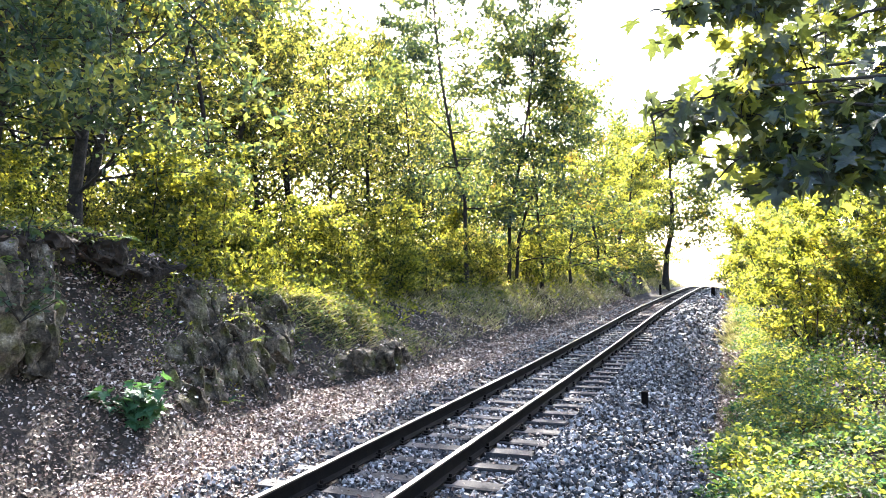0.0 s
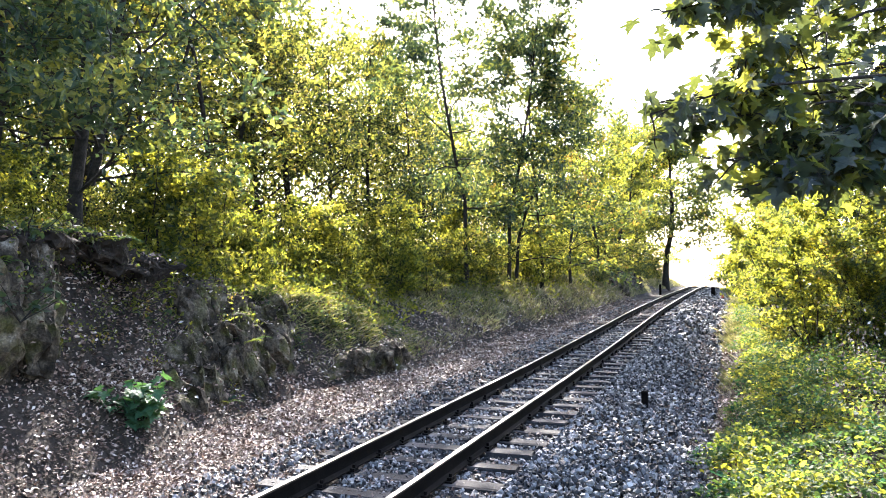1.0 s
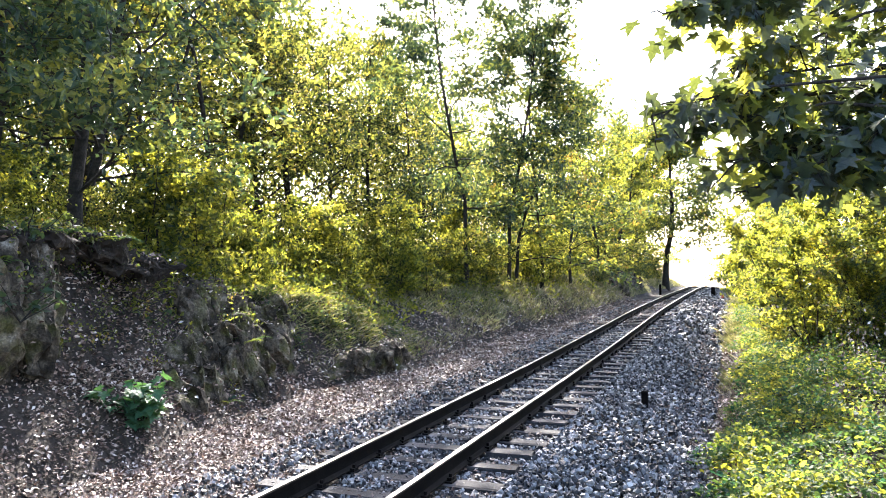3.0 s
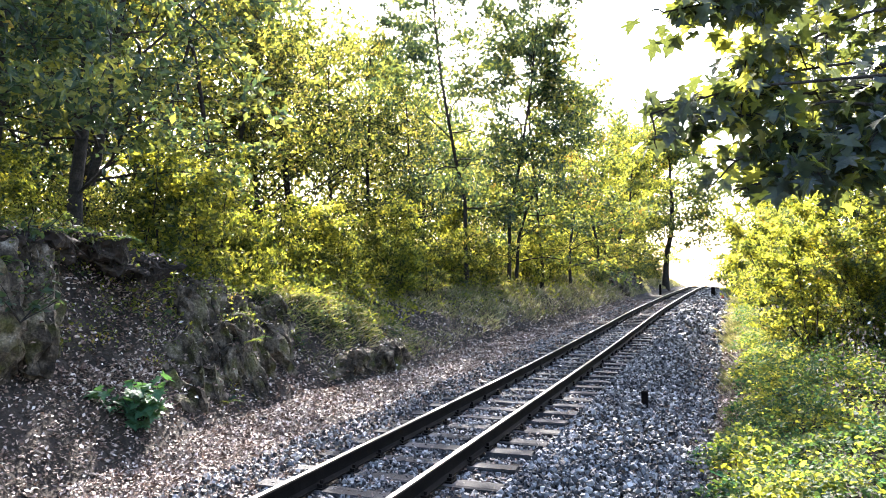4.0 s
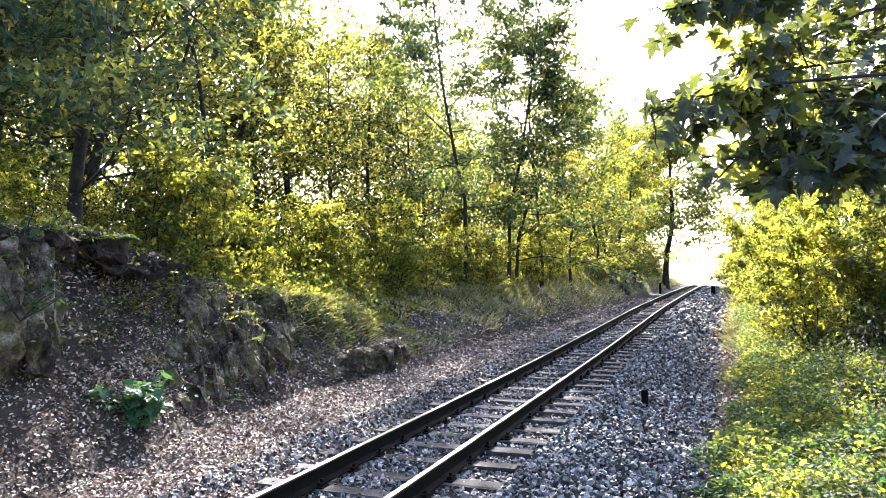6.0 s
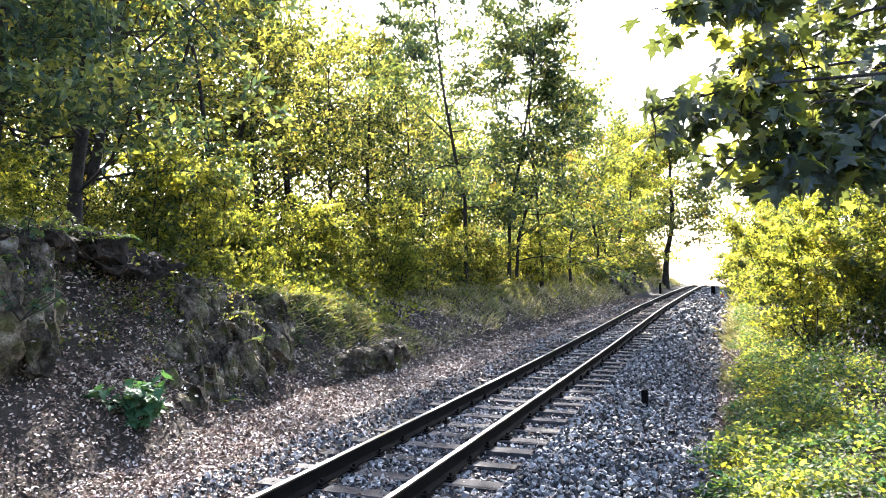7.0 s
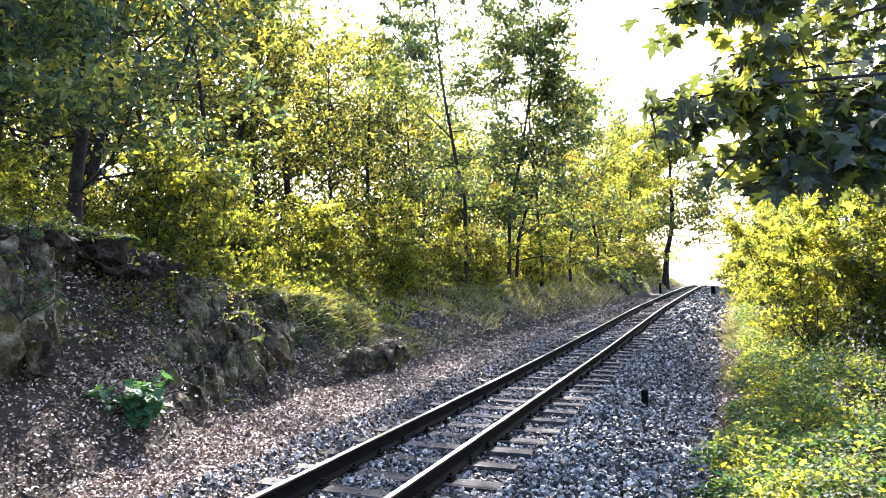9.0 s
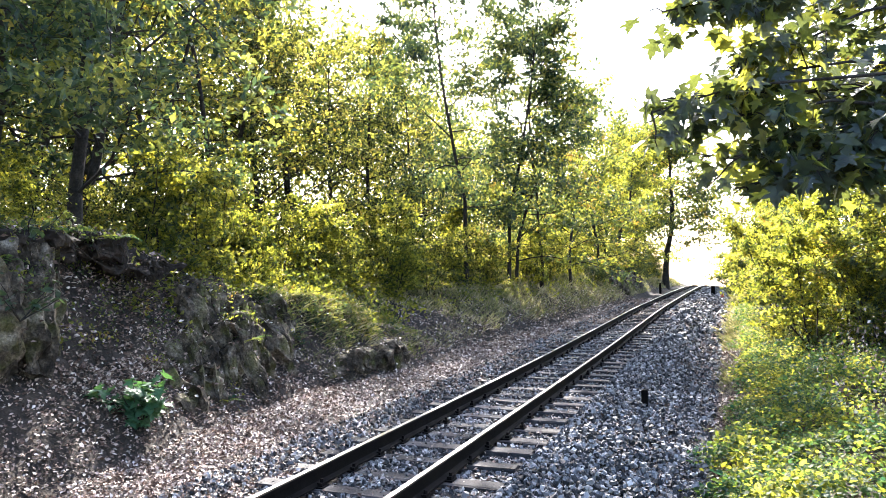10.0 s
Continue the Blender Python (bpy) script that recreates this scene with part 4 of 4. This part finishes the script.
def build_brow_grass():
    """Long grass that droops over the brow of the bank."""
    n = 8000
    y = rng.uniform(12.3, 17.5, n)
    into = np.where(y < 16, rng.triangular(0.55, 0.8, 1.5, n), rng.uniform(0.15, 1.2, n))
    x = bank_foot(y) - bank_run(y) * into
    keep = value_noise(x * 2.0, y * 2.0, 23) + rng.uniform(0, 0.45, n) > 0.55
    x, y = x[keep], y[keep]
    n = len(x)
    herb = rng.integers(0, n, 700)
    p = np.stack([x, y, ground_z(x, y)], -1)[herb][:, None] + np.abs(rng.normal(0, 0.1, (700, 8, 3))) * (1, 1, 0.8) - (0.05, 0.05, 0)
    tagged(new("bank_weeds", mesh_of("bank_weeds", *leaf_cards(p.reshape(-1, 3), rng.uniform(0.04, 0.1, 5600), 0.7), LEAF_MID)), "small green weeds among the grass of the brow", "weeds", kind="stuff")
    base = np.stack([x, y, ground_z(x, y) - 0.01], -1)
    a, h = rng.uniform(0, 2 * np.pi, n), rng.uniform(0.02, 0.13, n)
    side = np.stack([np.cos(a), np.sin(a), 0 * a], -1) * 0.006
    bend = np.stack([rng.normal(0.02, 0.09, n), rng.normal(0, 0.09, n), h], -1)
    v = np.stack([base - side, base + side, base + bend * 0.6 + side * 0.7, base + bend * (1.3, 1.3, 0.9)], 1).reshape(-1, 3)
    tagged(new("grass", mesh_of("grass", v, np.arange(4)[None] + np.arange(n)[:, None] * 4, GRASS)), "long grass drooping over the brow of the bank", "grass", kind="stuff")


build_brow_grass()


# ---- posts ----
def build_post(x, y, height, radius, label):
    bm = bmesh.new()
    bmesh.ops.create_cone(bm, cap_ends=True, segments=12, radius1=radius, radius2=radius * 0.94, depth=height + 0.3, matrix=Matrix.Translation((0, 0, (height - 0.3) / 2)))
    bmesh.ops.bevel(bm, geom=[e for e in bm.edges if abs(e.verts[0].co.z - e.verts[1].co.z) < 0.01 and e.verts[0].co.z > 0], offset=radius * 0.15, segments=2, affect="EDGES")
    ob = new("marker_post", bm_mesh("marker_post", bm, RUST))
    ob.matrix_basis = pose(x, y, float(ground_z(x, y)), 1.5, -1, 20)
    tagged(ob, label, "post", "posts beside the line")


build_post(-1.18, 12.0, 0.28, 0.055, "short dark stub post standing in the ballast")
build_post(-0.78, 50.0, 0.62, 0.13, "dark marker post beside the distant track")
build_post(-4.3, 55.0, 0.75, 0.08, "thin dark post at the foot of the bank")


# ---- maple in the foreground ----
def hung(n, low, high):
    """n rotations for leaves on drooping stalks: the tip points down by low to high radians below the level."""
    a, d, t = rng.uniform(0, 2 * np.pi, n), -rng.uniform(low, high, n), rng.normal(0, 0.45, n)
    ca, sa, cd, sd, ct, st = np.cos(a), np.sin(a), np.cos(d), np.sin(d), np.cos(t), np.sin(t)
    z, o = np.zeros(n), np.ones(n)
    rz = np.stack([ca, -sa, z, sa, ca, z, z, z, o], -1).reshape(n, 3, 3)
    rx = np.stack([o, z, z, z, cd, -sd, z, sd, cd], -1).reshape(n, 3, 3)
    ry = np.stack([ct, z, st, z, o, z, -st, z, ct], -1).reshape(n, 3, 3)
    return rz @ rx @ ry


# branch tips, how leafy each is, and the knot of the trunk it springs from
FRONT = [((-0.34, 4.5, 3.36), 0.9, 4), ((-0.12, 4.7, 3.46), 1.2, 4), ((0.1, 4.9, 3.45), 1.1, 4), ((-0.36, 4.3, 2.76), 0.8, 3), ((-0.2, 4.5, 2.72), 1.1, 3),
         ((-0.06, 4.7, 2.98), 1.0, 3), ((0.06, 4.8, 3.14), 1.0, 4), ((-0.02, 4.6, 2.54), 0.9, 3), ((0.12, 4.5, 2.36), 0.8, 3), ((0.24, 4.7, 2.56), 1.2, 3),
         ((0.38, 4.6, 2.42), 1.1, 3), ((0.54, 4.8, 2.6), 1.2, 3), ((0.66, 4.7, 2.46), 1.1, 3), ((0.8, 4.9, 2.7), 1.1, 3), ((0.84, 4.8, 2.42), 0.9, 3),
         ((0.43, 5.0, 2.84), 0.9, 3), ((0.18, 4.9, 2.9), 0.9, 3), ((0.72, 5.1, 2.95), 0.7, 3)]
BACK = [((0.25, 7.3, 4.4), 1.5, 6), ((0.55, 7.5, 3.9), 1.5, 5), ((0.9, 7.4, 4.3), 1.6, 6), ((1.0, 7.6, 3.7), 1.5, 5), ((1.4, 7.5, 4.1), 1.6, 6), ((0.7, 7.5, 3.4), 1.2, 4), ((1.4, 7.7, 3.4), 1.4, 4),
        ((1.9, 7.2, 3.8), 1.4, 5)]


def build_maple():
    tree = tagged(new("maple_tree"), "maple tree whose dark leafy branches hang over the path", "tree")
    tree.matrix_basis = pose(3.0, 6.2, float(ground_z(3.0, 6.2)))
    base = np.array(tree.matrix_basis.translation)
    trunk = bough((0, 0, -0.3), (0, 0, 1), 8.0, 9, 0.05, 0.05)
    part("trunk", mesh_of("trunk", *tube(trunk, 0.17 * np.linspace(1.2, 0.3, 10), 10), BARK, smooth=True), tree)
    blade = maple_blade()
    k = len(blade)
    leaf_mesh = mesh_of("leaf", blade * 0.12, np.arange(k)[None], LEAF_MAPLE)
    branches = []
    for row, (tip, dens, knot) in enumerate(FRONT + BACK):
        near = row < len(FRONT)
        tip = np.array(tip) - base
        root = trunk[knot] + (0, 0, rng.uniform(-0.2, 0.25))
        span = np.linalg.norm(tip - root)
        line = np.linspace(0, 1, 9)[:, None]
        pts = root + (tip - root) * line + np.array([0, 0, 0.22]) * np.sin(line * np.pi) + rng.normal(0, 0.025, (9, 3))
        wood, spots = [tube(pts, np.linspace(0.022, 0.005, 9), 6)], []
        bare = 8 * max(0.2, 1 - 0.62 / span) if near else 8 * max(0.2, 1 - 1.0 / span)
        for i in range(14):
            q = bare + (8 - bare) * i / 13
            b0 = np.array([np.interp(q, np.arange(9), pts[:, c]) for c in range(3)])
            w = (tip - root) / span + rng.normal(0, 0.8, 3) * (1, 1, 0.6)
            twig = bough(b0, w / np.linalg.norm(w), rng.uniform(0.1, 0.24) * (1 if near else 1.6), 4, 0.2, -0.12)
            wood.append(tube(twig, np.linspace(0.006, 0.0025, 5), 4))
            spots.append(twig[1:])
        b = part("branch", mesh_of("branch", *joined(wood), BARK, smooth=True), tree, "dark maple branch with large lobed leaves")
        b.matrix_basis = Matrix.Translation(root)
        b.data.transform(Matrix.Translation(-Vector(root)))
        spots = np.concatenate(spots)
        for i in range(int(16 * dens) if near else 0):
            s = spots[rng.integers(0, len(spots))] - root + rng.normal(0, 0.03, 3)
            leaf = part("leaf", leaf_mesh, b)
            size = rng.uniform(0.75, 1.2)
            leaf.matrix_basis = pose(*s, 0, 0, rng.uniform(0, 360)) @ pose(0, 0, 0, rng.uniform(-80, -15), 0, 0) @ pose(0, 0, 0, 0, rng.normal(0, 25), 0) @ Matrix.Diagonal((size, size, size, 1))
        n = int((62 if near else 100) * dens)
        p = spots[rng.integers(0, len(spots), n)] - root + rng.normal(0, 0.06 if near else 0.12, (n, 3))
        v = np.einsum("nij,nkj->nki", hung(n, 0.2, 1.4), blade[None] * rng.uniform(0.075, 0.14, n)[:, None, None]) + p[:, None]
        f = np.arange(k)[None] + np.arange(n)[:, None] * k
        tagged(part("foliage", mesh_of("foliage", v.reshape(-1, 3), f, LEAF_MAPLE), b), kind="stuff")
        branches.append((b, Vector(root)))
    return branches


rng = np.random.default_rng(5)
MAPLE = build_maple()


# ---- what moves: the maple's branches stir in the wind ----
def motions():
    for i, (b, root) in enumerate(MAPLE):
        rows = []
        for n in range(0, 21):
            t = n * 0.5
            dip = -0.24 * math.exp(-((t - 2.5) / 1.1) ** 2) + 0.06 * math.sin(2.4 * t + i * 1.3)
            a = 0.07 * math.sin(3.1 * t + i * 2.3)
            c = 0.08 * math.sin(1.7 * t + i * 0.7 + 1.0)
            rows.append((t, Matrix.Translation(root) @ pose(0, 0, 0, a, dip, c)))
        walk(b, rows)


motions()
